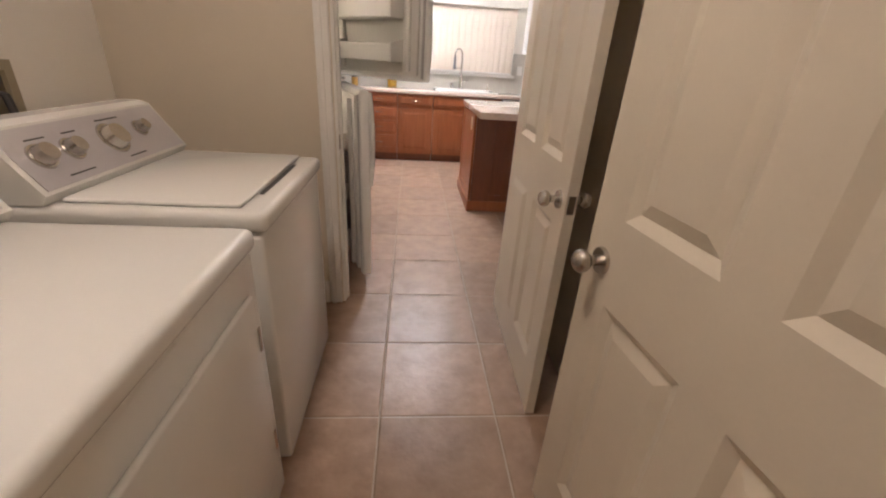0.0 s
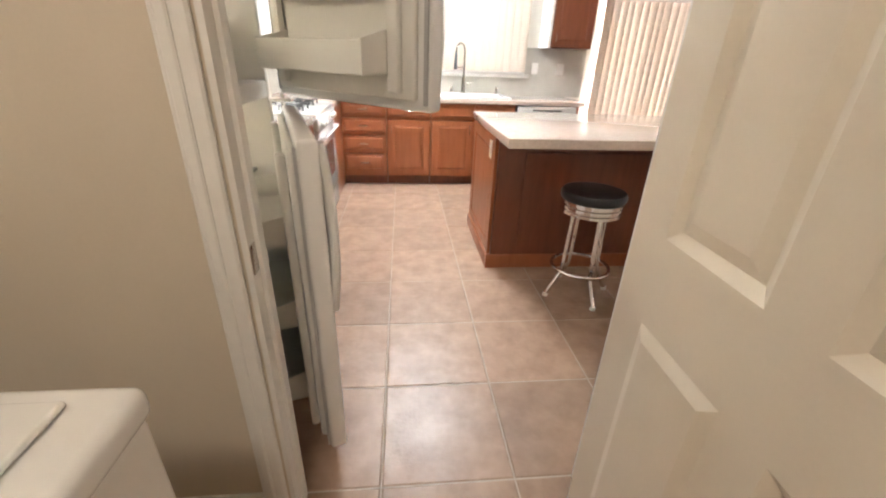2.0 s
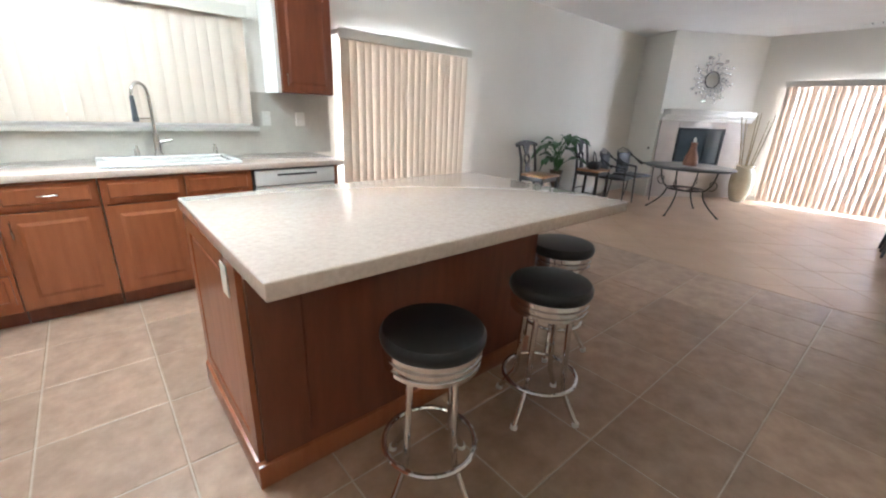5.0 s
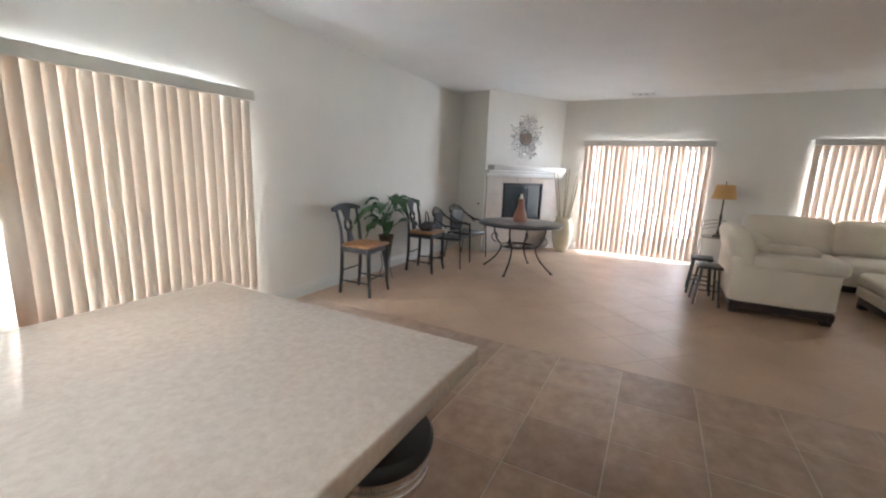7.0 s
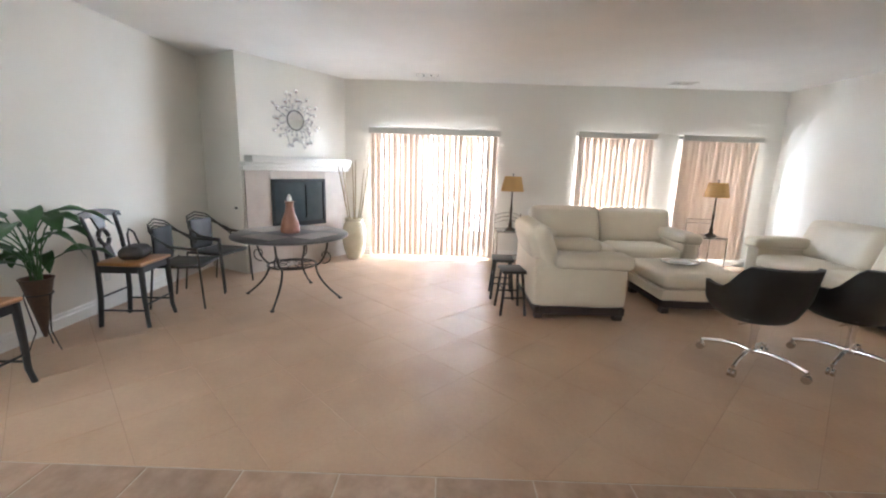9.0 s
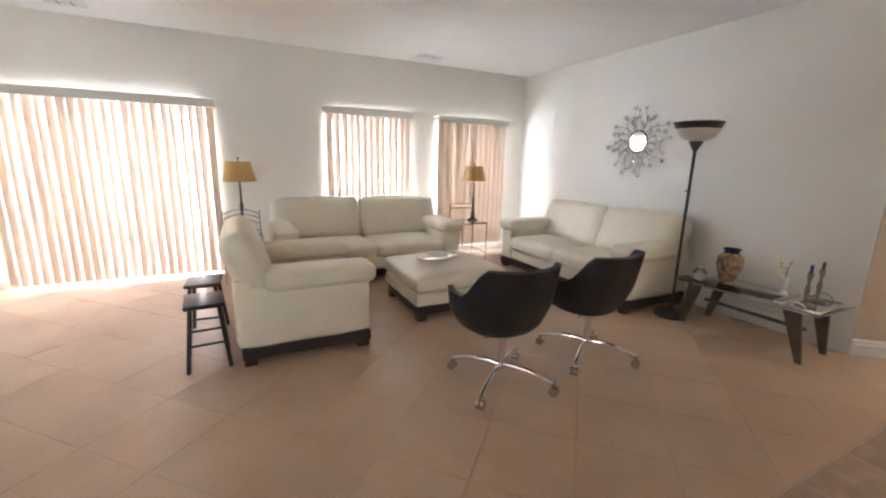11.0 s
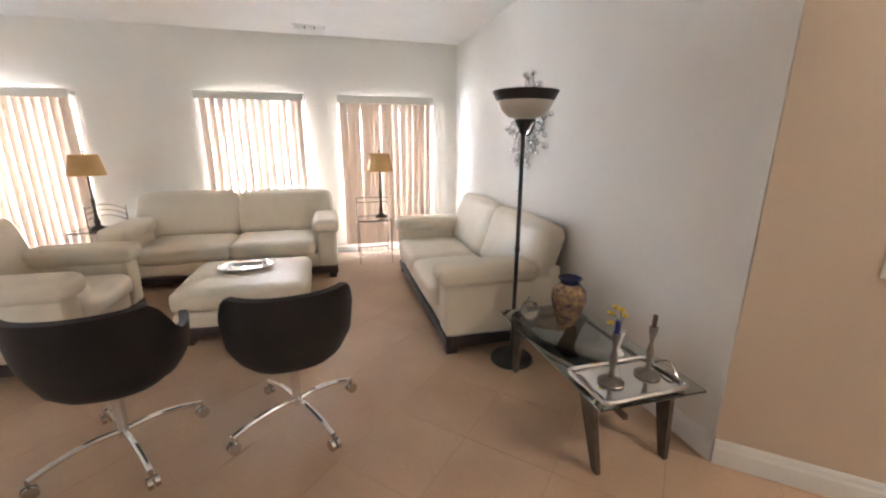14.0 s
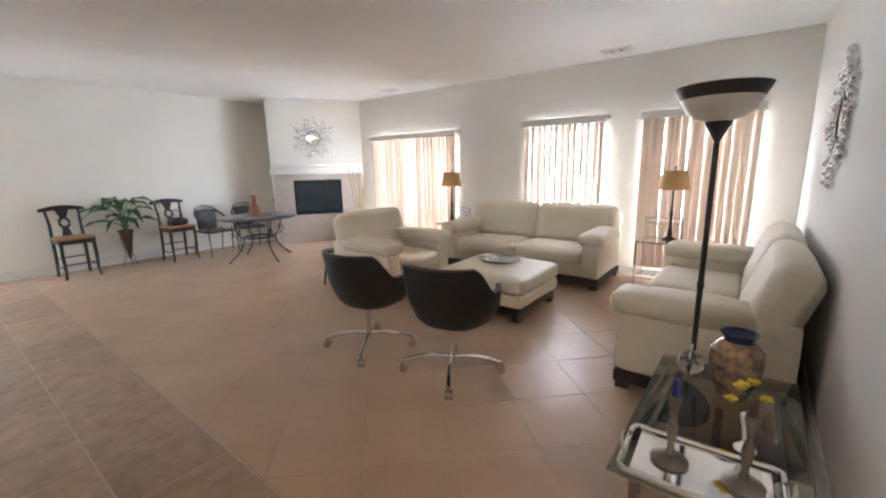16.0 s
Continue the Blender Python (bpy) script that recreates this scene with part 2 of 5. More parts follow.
def thing(name, x, y, z, rz, label, category, group="", kind=""):
    ob = new(name)
    ob.empty_display_size = 0.05
    ob.matrix_world = pose(x, y, z, 0, 0, rz)
    return tagged(ob, label, category, group, kind)


def part(name, bm, material, parent, label="", smooth=True):
    ob = new(name, finish(bm, name, material, smooth))
    ob.parent = parent
    return tagged(ob, label)


def piece(name, me, parent, m):
    ob = new(name, me)
    ob.parent = parent
    ob.matrix_basis = m
    return ob


B = bmesh.new

# ---- walls, floors, ceiling ----
NORTH, EAST, SOUTH, TOP = 6.13, 9.28, -2.33, 2.75


def wall(name, axis, f0, f1, a0, a1, openings, material, label, z1=TOP):
    """A wall along x or y between f0 and f1, from a0 to a1; openings: (a0, a1, z0, z1)."""
    bm = B()

    def bx(p, q, zl, zh):
        if q - p > 1e-4 and zh - zl > 1e-4:
            if axis == "x":
                box(bm, p, q, f0, f1, zl, zh)
            else:
                box(bm, f0, f1, p, q, zl, zh)
    at = a0
    for o in sorted(openings):
        bx(at, o[0], 0, z1)
        bx(o[0], o[1], 0, o[2])
        bx(o[0], o[1], o[3], z1)
        at = o[1]
    bx(at, a1, 0, z1)
    return solid(name, bm, material, label, "wall", kind="structure", smooth=False)


SINKW = (-0.30, 1.27, 1.16, 2.03)
SLIDE1 = (2.12, 3.66, 0.0, 2.0)
SLIDE2 = (2.16, 4.0, 0.0, 1.94)
WINA = (-0.27, 0.80, 0.16, 1.95)
WINB = (-1.88, -0.80, 0.16, 1.95)
DOORW = (-0.505, 0.44, 0.0, 2.05)
wall("wall_north", "x", NORTH, NORTH + 0.16, -1.6, 9.44, [SINKW, SLIDE1], WALL, "off-white painted wall with kitchen window and patio slider")
wall("wall_east", "y", EAST, EAST + 0.16, -2.5, NORTH, [SLIDE2, WINA, WINB], WALL, "off-white painted wall with slider and two windows")
wall("wall_south", "x", SOUTH - 0.14, SOUTH, 4.885, EAST, [], WALL, "off-white painted living room wall")
wall("wall_west", "y", -1.6, -1.46, -1.5, NORTH, [], WALL, "off-white painted wall behind cabinets and laundry machines")
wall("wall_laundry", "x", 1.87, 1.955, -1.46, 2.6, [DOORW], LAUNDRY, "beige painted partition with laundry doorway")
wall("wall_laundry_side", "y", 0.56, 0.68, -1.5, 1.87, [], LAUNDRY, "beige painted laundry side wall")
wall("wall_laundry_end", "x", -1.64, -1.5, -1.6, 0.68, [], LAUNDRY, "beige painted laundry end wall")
wall("wall_hall", "y", 2.48, 2.6, -4.4, 1.87, [], WALL, "off-white painted hall wall")
wall("wall_hall_end", "x", -4.54, -4.4, 2.48, 3.6, [], WALL, "off-white painted hall end wall")
# angled wall, darker and warmer in tone than the other living room walls
bm = B()
box(bm, 0, 2.95, 0, 0.14, 0, TOP)
solid("wall_angled", bm, surf("angled_wall_tan", (0.61, 0.475, 0.345), (0.57, 0.44, 0.32), 2.0, 0.7, bump=0.25, fine=140), "tan angled wall beside the hall", "wall", kind="structure", m=pose(4.88, SOUTH, 0, 0, 0, 180 + 48.5), smooth=False)
bm = B()
box(bm, -1.7, 9.6, -4.7, 6.4, TOP, TOP + 0.2)
solid("ceiling", bm, CEIL, "white textured flat ceiling", "ceiling", kind="structure", smooth=False)

# chimney breast set across the north-east corner
FA, FB = Vector((7.83, 5.46)), Vector((9.28, 4.50))
FD = (FB - FA).normalized()
FN = Vector((-FD.y, FD.x))
FL = (FB - FA).length
FANG = math.degrees(math.atan2(FD.y, FD.x))
bm = B()
ring = [(7.83, 5.46), (9.279, 4.50), (9.279, 6.129), (8.2, 6.129)]
lo, hi = [bm.verts.new((x, y, 0)) for x, y in ring], [bm.verts.new((x, y, TOP - 0.001)) for x, y in ring]
for i in range(4):
    bm.faces.new((lo[i], lo[(i + 1) % 4], hi[(i + 1) % 4], hi[i]))
bm.faces.new(hi)
solid("wall_chimney_breast", bm, WALL, "off-white painted angled chimney breast in the corner", "wall", kind="structure", smooth=False)


def moulding(name, pts, label):
    """A baseboard of two steps along wall faces; the room lies to the left of its run."""
    bm = B()
    for (xa, ya), (xb, yb) in zip(pts, pts[1:]):
        a, b = Vector((xa, ya)), Vector((xb, yb))
        d = (b - a).normalized()
        nrm = Vector((-d.y, d.x))
        prof = ((0, 0), (0.016, 0), (0.016, 0.085), (0.010, 0.10), (0.010, 0.115), (0.004, 0.13), (0, 0.13))
        ra = [bm.verts.new((*(a + nrm * o), z)) for o, z in prof]
        rb = [bm.verts.new((*(b + nrm * o), z)) for o, z in prof]
        for i in range(len(prof) - 1):
            bm.faces.new((ra[i], rb[i], rb[i + 1], ra[i + 1]))
        bm.faces.new(ra)
        bm.faces.new(rb[::-1])
    return solid(name, bm, TRIM, label, "baseboard", kind="structure", smooth=False)


CW = Vector((4.88, SOUTH)) + 2.9 * Vector((math.cos(radians(228.5)), math.sin(radians(228.5))))
moulding("baseboard", [(8.2, NORTH), (3.75, NORTH)], "white two-step baseboard along the dining wall")
moulding("baseboard", [(4.88, SOUTH), (EAST, SOUTH), (EAST, 2.06)], "white two-step baseboard round the living room")
moulding("baseboard", [(EAST, 4.1), (EAST, 4.5)], "white two-step baseboard beside the fireplace")
moulding("baseboard", [(CW.x, CW.y), (4.88, SOUTH)], "white two-step baseboard on the angled wall")
moulding("baseboard", [(0.56, 1.87), (0.56, -1.5)], "white baseboard in the laundry")
moulding("baseboard", [(-1.46, 1.87), (-0.58, 1.87)][::-1], "white baseboard in the laundry")

# door casing and jamb
bm = B()
for yf, s in ((1.87, -1), (1.955, 1)):
    for x0, x1 in ((-0.575, -0.51), (0.445, 0.51)):
        box(bm, x0, x1, min(yf, yf + s * 0.018), max(yf, yf + s * 0.018), 0, 2.05, 0.005, 1)
        box(bm, x0 + 0.012, x1 - 0.03, min(yf, yf + s * 0.026), max(yf, yf + s * 0.026), 0, 2.05, 0.004, 1)
    box(bm, -0.575, 0.51, min(yf, yf + s * 0.018), max(yf, yf + s * 0.018), 2.052, 2.12, 0.005, 1)
for x0, x1 in ((-0.505, -0.492), (0.427, 0.44)):
    box(bm, x0, x1, 1.868, 1.957, 0, 2.05)
box(bm, -0.492, -0.482, 1.91, 1.945, 0, 2.03)
box(bm, 0.417, 0.427, 1.91, 1.945, 0, 2.03)
trim = solid("trim_doorway", bm, TRIM, "white painted laundry door casing and jamb", "door trim", kind="structure", smooth=False)
bm = B()
box(bm, -0.492, -0.4895, 1.872, 1.905, 0.86, 0.93, 0.008, 2)
part("strike_plate", bm, NICKEL, trim, "worn nickel strike plate")


def window(name, axis, f, o, label, mull=1):
    """A white vinyl window or slider in an opening, with its panes."""
    a0, a1, z0, z1 = o
    t = thing(name, 0, 0, 0, 0, label, "window", kind="structure")

    def bx(bm, p, q, d0, d1, zl, zh):
        if axis == "x":
            box(bm, p, q, f + d0, f + d1, zl, zh)
        else:
            box(bm, f + d0, f + d1, p, q, zl, zh)
    bm = B()
    w = 0.05
    bx(bm, a0, a0 + w, 0.06, 0.14, z0, z1)
    bx(bm, a1 - w, a1, 0.06, 0.14, z0, z1)
    bx(bm, a0 + w, a1 - w, 0.06, 0.14, z0, z0 + w)
    bx(bm, a0 + w, a1 - w, 0.06, 0.14, z1 - w, z1)
    c = (a0 + a1) / 2
    bx(bm, c - 0.03, c + 0.03, 0.063, 0.137, z0 + w, z1 - w)
    part("window_frame", bm, TRIM, t, smooth=False)
    for p, q in ((a0 + w, c - 0.03), (c + 0.03, a1 - w)):
        bm = B()
        bx(bm, p, q, 0.096, 0.102, z0 + w, z1 - w)
        g = part("pane", bm, PANE, t, "clear glass pane", smooth=False)
        g.visible_shadow = False
    return t


window("window_1", "x", NORTH, SINKW, "white vinyl window above the kitchen sink")
window("window_2", "x", NORTH, SLIDE1, "white vinyl sliding patio door beside the kitchen")
window("window_3", "y", EAST, SLIDE2, "white vinyl sliding patio door in the living room")
window("window_4", "y", EAST, WINA, "white vinyl living room window behind the sofa")
window("window_5", "y", EAST, WINB, "white vinyl living room window beside the corner")


def blinds(x, y, rz, width, top, bottom, turn, label, material=None, step=0.083, valance=True, sway=4):
    """Vertical blinds: local x along the wall, y into the room."""
    t = thing("vertical_blind", x, y, 0, rz, label, "blinds")
    if valance:
        bm = B()
        box(bm, -0.03, width + 0.03, 0.13, 0.145, top - 0.09, top, 0.004, 1)
        for bx_ in (-0.03, width + 0.015):
            box(bm, bx_, bx_ + 0.015, 0.0, 0.1295, top - 0.05, top - 0.0125)
        part("valance", bm, VALANCE, t, "cream vinyl valance", smooth=False)
    bm = B()
    box(bm, 0, width, 0.07, 0.11, top - 0.06, top - 0.015)
    part("headrail", bm, TRIM, t, smooth=False)
    bm = B()
    k, w = 6, 0.089
    rows = []
    for i in range(k + 1):
        u = (i / k - 0.5) * w
        v = 0.008 * (1 - (2 * i / k - 1) ** 2)
        rows.append([bm.verts.new((u, v + d, z)) for d in (0, 0.0012) for z in (bottom, top - 0.06)])
    for a, b in zip(rows, rows[1:]):
        bm.faces.new((a[0], b[0], b[1], a[1]))
        bm.faces.new((a[2], a[3], b[3], b[2]))
    for r in (rows[0], rows[-1]):
        bm.faces.new((r[0], r[1], r[3], r[2]))
    me = finish(bm, "slat", material or BLIND)
    n = int(width / step)
    rnd = random.Random(int(x * 100 + y * 7))
    for i in range(n):
        xx = (i + 0.5) * width / n
        tw = turn + rnd.uniform(-sway, sway)
        piece("slat", me, t, pose(xx, 0.09, 0, rnd.uniform(-0.25, 0.25), rnd.uniform(-0.25, 0.25), tw))
    return t


blinds(1.24, NORTH - 0.01, 180, 1.50, 2.06, 1.185, -8, "cream vertical blinds closed over the sink window")
blinds(3.70, NORTH - 0.001, 180, 1.62, 2.03, 0.03, -10, "cream vertical blinds turned nearly closed over the patio slider", sway=2)
blinds(EAST - 0.001, 2.10, 90, 1.97, 2.035, 0.04, 24, "cream vertical blinds half open at the living room slider", BLIND_E, sway=14)
blinds(EAST - 0.001, -0.31, 90, 1.15, 2.065, 0.13, -22, "cream vertical blinds half open behind the sofa", BLIND_E)
blinds(EAST - 0.001, -1.93, 90, 1.17, 2.06, 0.13, -8, "cream vertical blinds closed in the corner window", BLIND_E)

# outside
bm = B()
box(bm, -60, 70, -60, 70, -0.30, -0.06)
solid("ground", bm, PATIO, "pale concrete patio and yard around the house", "ground", kind="structure", smooth=False)
bm = B()
box(bm, 13.4, 13.6, -9, 12, -0.06, 2.6)
box(bm, 13.35, 13.65, -9, 12, 2.6, 2.68)
solid("garden_wall", bm, STUCCO, "tan stucco garden wall lit by the sun", "wall", kind="structure", smooth=False)
bm = B()
box(bm, -9, 13.35, 10.4, 10.6, -0.06, 2.2)
solid("garden_wall", bm, STUCCO, "tan stucco garden wall behind the kitchen", "wall", kind="structure", smooth=False)

# ---- doors ----


def panel_door(name, m, label, w=0.82, h=2.02):
    """A six-panel door; hinge at x = 0, leaf along x, knobs on both faces."""
    t = thing(name, 0, 0, 0, 0, label, "door", kind="structure")
    t.matrix_world = m
    bm = B()
    cols = ((0.11, 0.36), (0.46, w - 0.11))
    slab(bm, w, h, 0.035, [(a, b, z0, z1) for a, b in cols for z0, z1 in ((0.19, 0.79), (0.99, 1.60), (1.71, 1.91))], 0.024, 0.014, 0.030)
    leaf = part("door_leaf", bm, DOORP, t, smooth=False)
    for s, y in ((-1, 0.0), (1, 0.035)):
        bm = B()
        cyl(bm, (w - 0.065, y, 0.88), (w - 0.065, y + s * 0.008, 0.88), 0.032, 0.030, 20)
        cyl(bm, (w - 0.065, y + s * 0.008, 0.88), (w - 0.065, y + s * 0.035, 0.88), 0.011, 0.013, 14)
        for v in ball(bm, (0, 0, 0), 0.027, 16):
            v.co = Vector((w - 0.065 + v.co.x, y + s * 0.050 + v.co.y * 0.8, 0.88 + v.co.z))
        part("door_knob", bm, NICKEL, t, "satin nickel round knob")
    bm = B()
    box(bm, w + 0.001, w + 0.003, 0.006, 0.029, 0.85, 0.91, 0.0006, 1)
    part("latch_plate", bm, NICKEL, t, "nickel latch plate")
    return t


panel_door("door_1", pose(0.360, 1.85, 0.012, 0, 0, -91.5), "off-white six-panel laundry door standing open")
panel_door("door_2", pose(0.395, -0.105, 0.012, 0, 0, 95.6), "off-white six-panel door standing ajar in the laundry")

# ---- laundry ----


def washer_body(name, y0, y1, label, top_loader):
    t = thing(name, -0.86, (y0 + y1) / 2, 0, 0, label, name)
    hw = (y1 - y0) / 2
    bm = B()
    box(bm, -0.33, 0.34, -hw, hw, 0.03, 0.845, 0.012, 3)
    part("body", bm, WHITE_EN, t)
    bm = B()
    box(bm, -0.34, 0.355, -hw - 0.002, hw + 0.002, 0.85, 0.905, 0.02, 4)
    part("top", bm, WHITE_EN, t)
    for sx in (-0.27, 0.27):
        for sy in (-hw + 0.06, hw - 0.06):
            bm = B()
            cyl(bm, (sx, sy, 0), (sx, sy, 0.04), 0.02, n=10)
            part("foot", bm, DARK_IN, t)
    bm = B()
    prof = ((-0.34, 0.906), (-0.16, 0.906), (-0.145, 0.93), (-0.25, 1.075), (-0.28, 1.085), (-0.34, 1.085))
    a = [bm.verts.new((x, -hw + 0.004, z)) for x, z in prof]
    b = [bm.verts.new((x, hw - 0.004, z)) for x, z in prof]
    for i in range(len(prof)):
        j = (i + 1) % len(prof)
        bm.faces.new((a[i], a[j], b[j], b[i]))
    bm.faces.new(a)
    bm.faces.new(b[::-1])
    con = part("console", bm, WHITE_EN, t, smooth=False)
    # silver facia on the slope
    d = Vector((-0.105, 0, 0.145)).normalized()
    nr = Vector((d.z, 0, -d.x))
    base = Vector((-0.148, 0, 0.934))
    bm = B()
    q = [base + nr * 0.003 + d * u + Vector((0, v, 0)) for u, v in ((0.004, -hw + 0.02), (0.004, hw - 0.02), (0.165, hw - 0.02), (0.165, -hw + 0.02))]
    vs = [bm.verts.new(p) for p in q]
    f = bm.faces.new(vs)
    r = bmesh.ops.extrude_face_region(bm, geom=[f])
    for v in r["geom"]:
        if isinstance(v, bmesh.types.BMVert):
            v.co -= nr * 0.005
    part("facia", bm, GREY_PL, con, "silver control facia", smooth=False)
    for v, u, rad in ((-0.245, 0.085, 0.028), (-0.145, 0.085, 0.026), (0.02, 0.085, 0.040), (0.165, 0.095, 0.022)):
        bm = B()
        c = base + d * u + Vector((0, v, 0)) + nr * 0.003
        cyl(bm, c, c + nr * 0.006, rad * 1.25, rad * 1.2, 20)
        cyl(bm, c + nr * 0.006, c + nr * 0.032, rad, rad * 0.82, 20)
        part("knob", bm, NICKEL, con, "dark nickel control knob")
    for v, u, w in ((-0.22, 0.13, 0.06), (-0.11, 0.13, 0.05), (0.06, 0.145, 0.10), (-0.18, 0.022, 0.09), (0.06, 0.02, 0.08)):
        bm = B()
        c = base + d * u + Vector((0, v, 0)) + nr * 0.0035
        q = [c + d * a + Vector((0, e, 0)) for a, e in ((-0.002, -w / 2), (-0.002, w / 2), (0.002, w / 2), (0.002, -w / 2))]
        lo = [bm.verts.new(p) for p in q]
        hi = [bm.verts.new(p + nr * 0.001) for p in q]
        for i in range(4):
            bm.faces.new((lo[i], lo[(i + 1) % 4], hi[(i + 1) % 4], hi[i]))
        bm.faces.new(hi)
        part("printed_bar", bm, DARK_IN, con, smooth=False)
    if top_loader:
        bm = B()
        box(bm, -0.14, 0.285, -hw + 0.035, hw - 0.04, 0.9055, 0.918, 0.011, 3)
        lid = part("lid", bm, WHITE_EN, t)
        # no recess is cut: a dark strip paints the slot's shade
        bm = B()
        box(bm, 0.288, 0.302, -hw + 0.16, hw - 0.16, 0.9052, 0.909, 0.0018, 1)
        part("lid_grip", bm, DARK_IN, t, "finger slot of the lid, its shade a dark strip")
    else:
        bm = B()
        box(bm, 0.3405, 0.356, -hw + 0.06, hw - 0.06, 0.18, 0.76, 0.03, 4)
        dr = part("door", bm, WHITE_EN, t)
        for z in (0.30, 0.64):
            bm = B()
            box(bm, 0.3565, 0.361, hw - 0.078, hw - 0.064, z - 0.035, z + 0.035, 0.002, 1)
            part("hinge", bm, NICKEL, dr, "steel door hinge")
    return t


washer_body("washer", 0.83, 1.50, "white top-loading washing machine with silver control panel", True)
washer_body("dryer", 0.10, 0.75, "white front-loading clothes dryer with hinged door", False)
vb = thing("washer_valve_box", -1.455, 1.235, 0.98, 0, "beige recessed washer valve box on the laundry wall", "valve box")
bm = B()
for y0, y1, z0, z1 in ((-0.14, 0.14, 0.19, 0.22), (-0.14, 0.14, -0.05, -0.02), (-0.14, -0.11, -0.02, 0.19), (0.11, 0.14, -0.02, 0.19)):
    box(bm, -0.004, 0.02, y0, y1, z0, z1)
part("frame", bm, surf("beige_plastic", (0.42, 0.36, 0.24)), vb, smooth=False)
# the recess's shade is put into a darker copy of the frame's plastic
bm = B()
box(bm, -0.003, 0.003, -0.11, 0.11, -0.02, 0.19)
part("back", bm, surf("shaded_plastic", (0.22, 0.18, 0.12)), vb, smooth=False)
bm = B()
tube(bm, [(0.012, -0.05, 0.13), (0.05, -0.05, 0.12), (0.07, -0.05, 0.04), (0.07, -0.06, -0.1)], 0.012)
tube(bm, [(0.012, 0.05, 0.13), (0.05, 0.05, 0.12), (0.07, 0.04, 0.04), (0.07, 0.02, -0.1)], 0.012)
part("hose", bm, DARK_IN, vb, "dark rubber hoses")
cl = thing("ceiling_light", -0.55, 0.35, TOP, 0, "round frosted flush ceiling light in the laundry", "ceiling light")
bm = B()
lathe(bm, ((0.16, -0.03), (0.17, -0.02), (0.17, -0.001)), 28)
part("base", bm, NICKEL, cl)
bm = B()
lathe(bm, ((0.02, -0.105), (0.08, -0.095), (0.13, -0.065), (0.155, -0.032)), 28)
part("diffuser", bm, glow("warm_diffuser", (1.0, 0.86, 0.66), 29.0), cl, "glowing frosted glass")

# ---- refrigerator with open doors ----
fr = thing("refrigerator", -0.64, 2.76, 0, 0, "white top-freezer refrigerator with both doors open", "refrigerator")
bm = B()
box(bm, -0.70, -0.02, -0.74, -0.70, 0.04, 1.72, 0.006, 2)
box(bm, -0.70, -0.02, -0.04, 0.0, 0.04, 1.72, 0.006, 2)
box(bm, -0.70, -0.02, -0.699, -0.041, 1.66, 1.72, 0.006, 2)
box(bm, -0.70, -0.02, -0.699, -0.041, 1.155, 1.215, 0.006, 2)
box(bm, -0.70, -0.02, -0.699, -0.041, 0.04, 0.14, 0.006, 2)
box(bm, -0.70, -0.66, -0.699, -0.041, 0.141, 1.154)
box(bm, -0.70, -0.66, -0.699, -0.041, 1.216, 1.659)
part("cabinet", bm, WHITE_PL, fr)
for z in (0.38, 0.62, 0.88):
    bm = B()
    box(bm, -0.62, -0.10, -0.695, -0.045, z, z + 0.012)
    part("shelf", bm, surf("smoked_shelf", (0.35, 0.36, 0.34)), fr, smooth=False)
bm = B()
box(bm, -0.62, -0.10, -0.69, -0.05, 0.16, 0.35, 0.015, 2)
part("crisper_drawer", bm, surf("crisper", (0.30, 0.29, 0.27)), fr)
bm = B()
box(bm, -0.60, -0.12, -0.69, -0.05, 1.40, 1.41)
part("shelf", bm, WHITE_PL, fr, smooth=False)
# unseen lamps added to brighten both compartments, after the freezer's warm glow
for zl in (1.615, 1.11):
    bm = B()
    box(bm, -0.62, -0.56, -0.43, -0.31, zl, zl + 0.04, 0.012, 2)
    part("interior_lamp", bm, glow("fridge_lamp", (1.0, 0.85, 0.62), 22.0), fr, "small unseen lamp added inside")
bm = B()
box(bm, -0.66, -0.03, -0.72, -0.02, 0.0, 0.039)
part("toe_grille", bm, DARK_IN, fr, smooth=False)


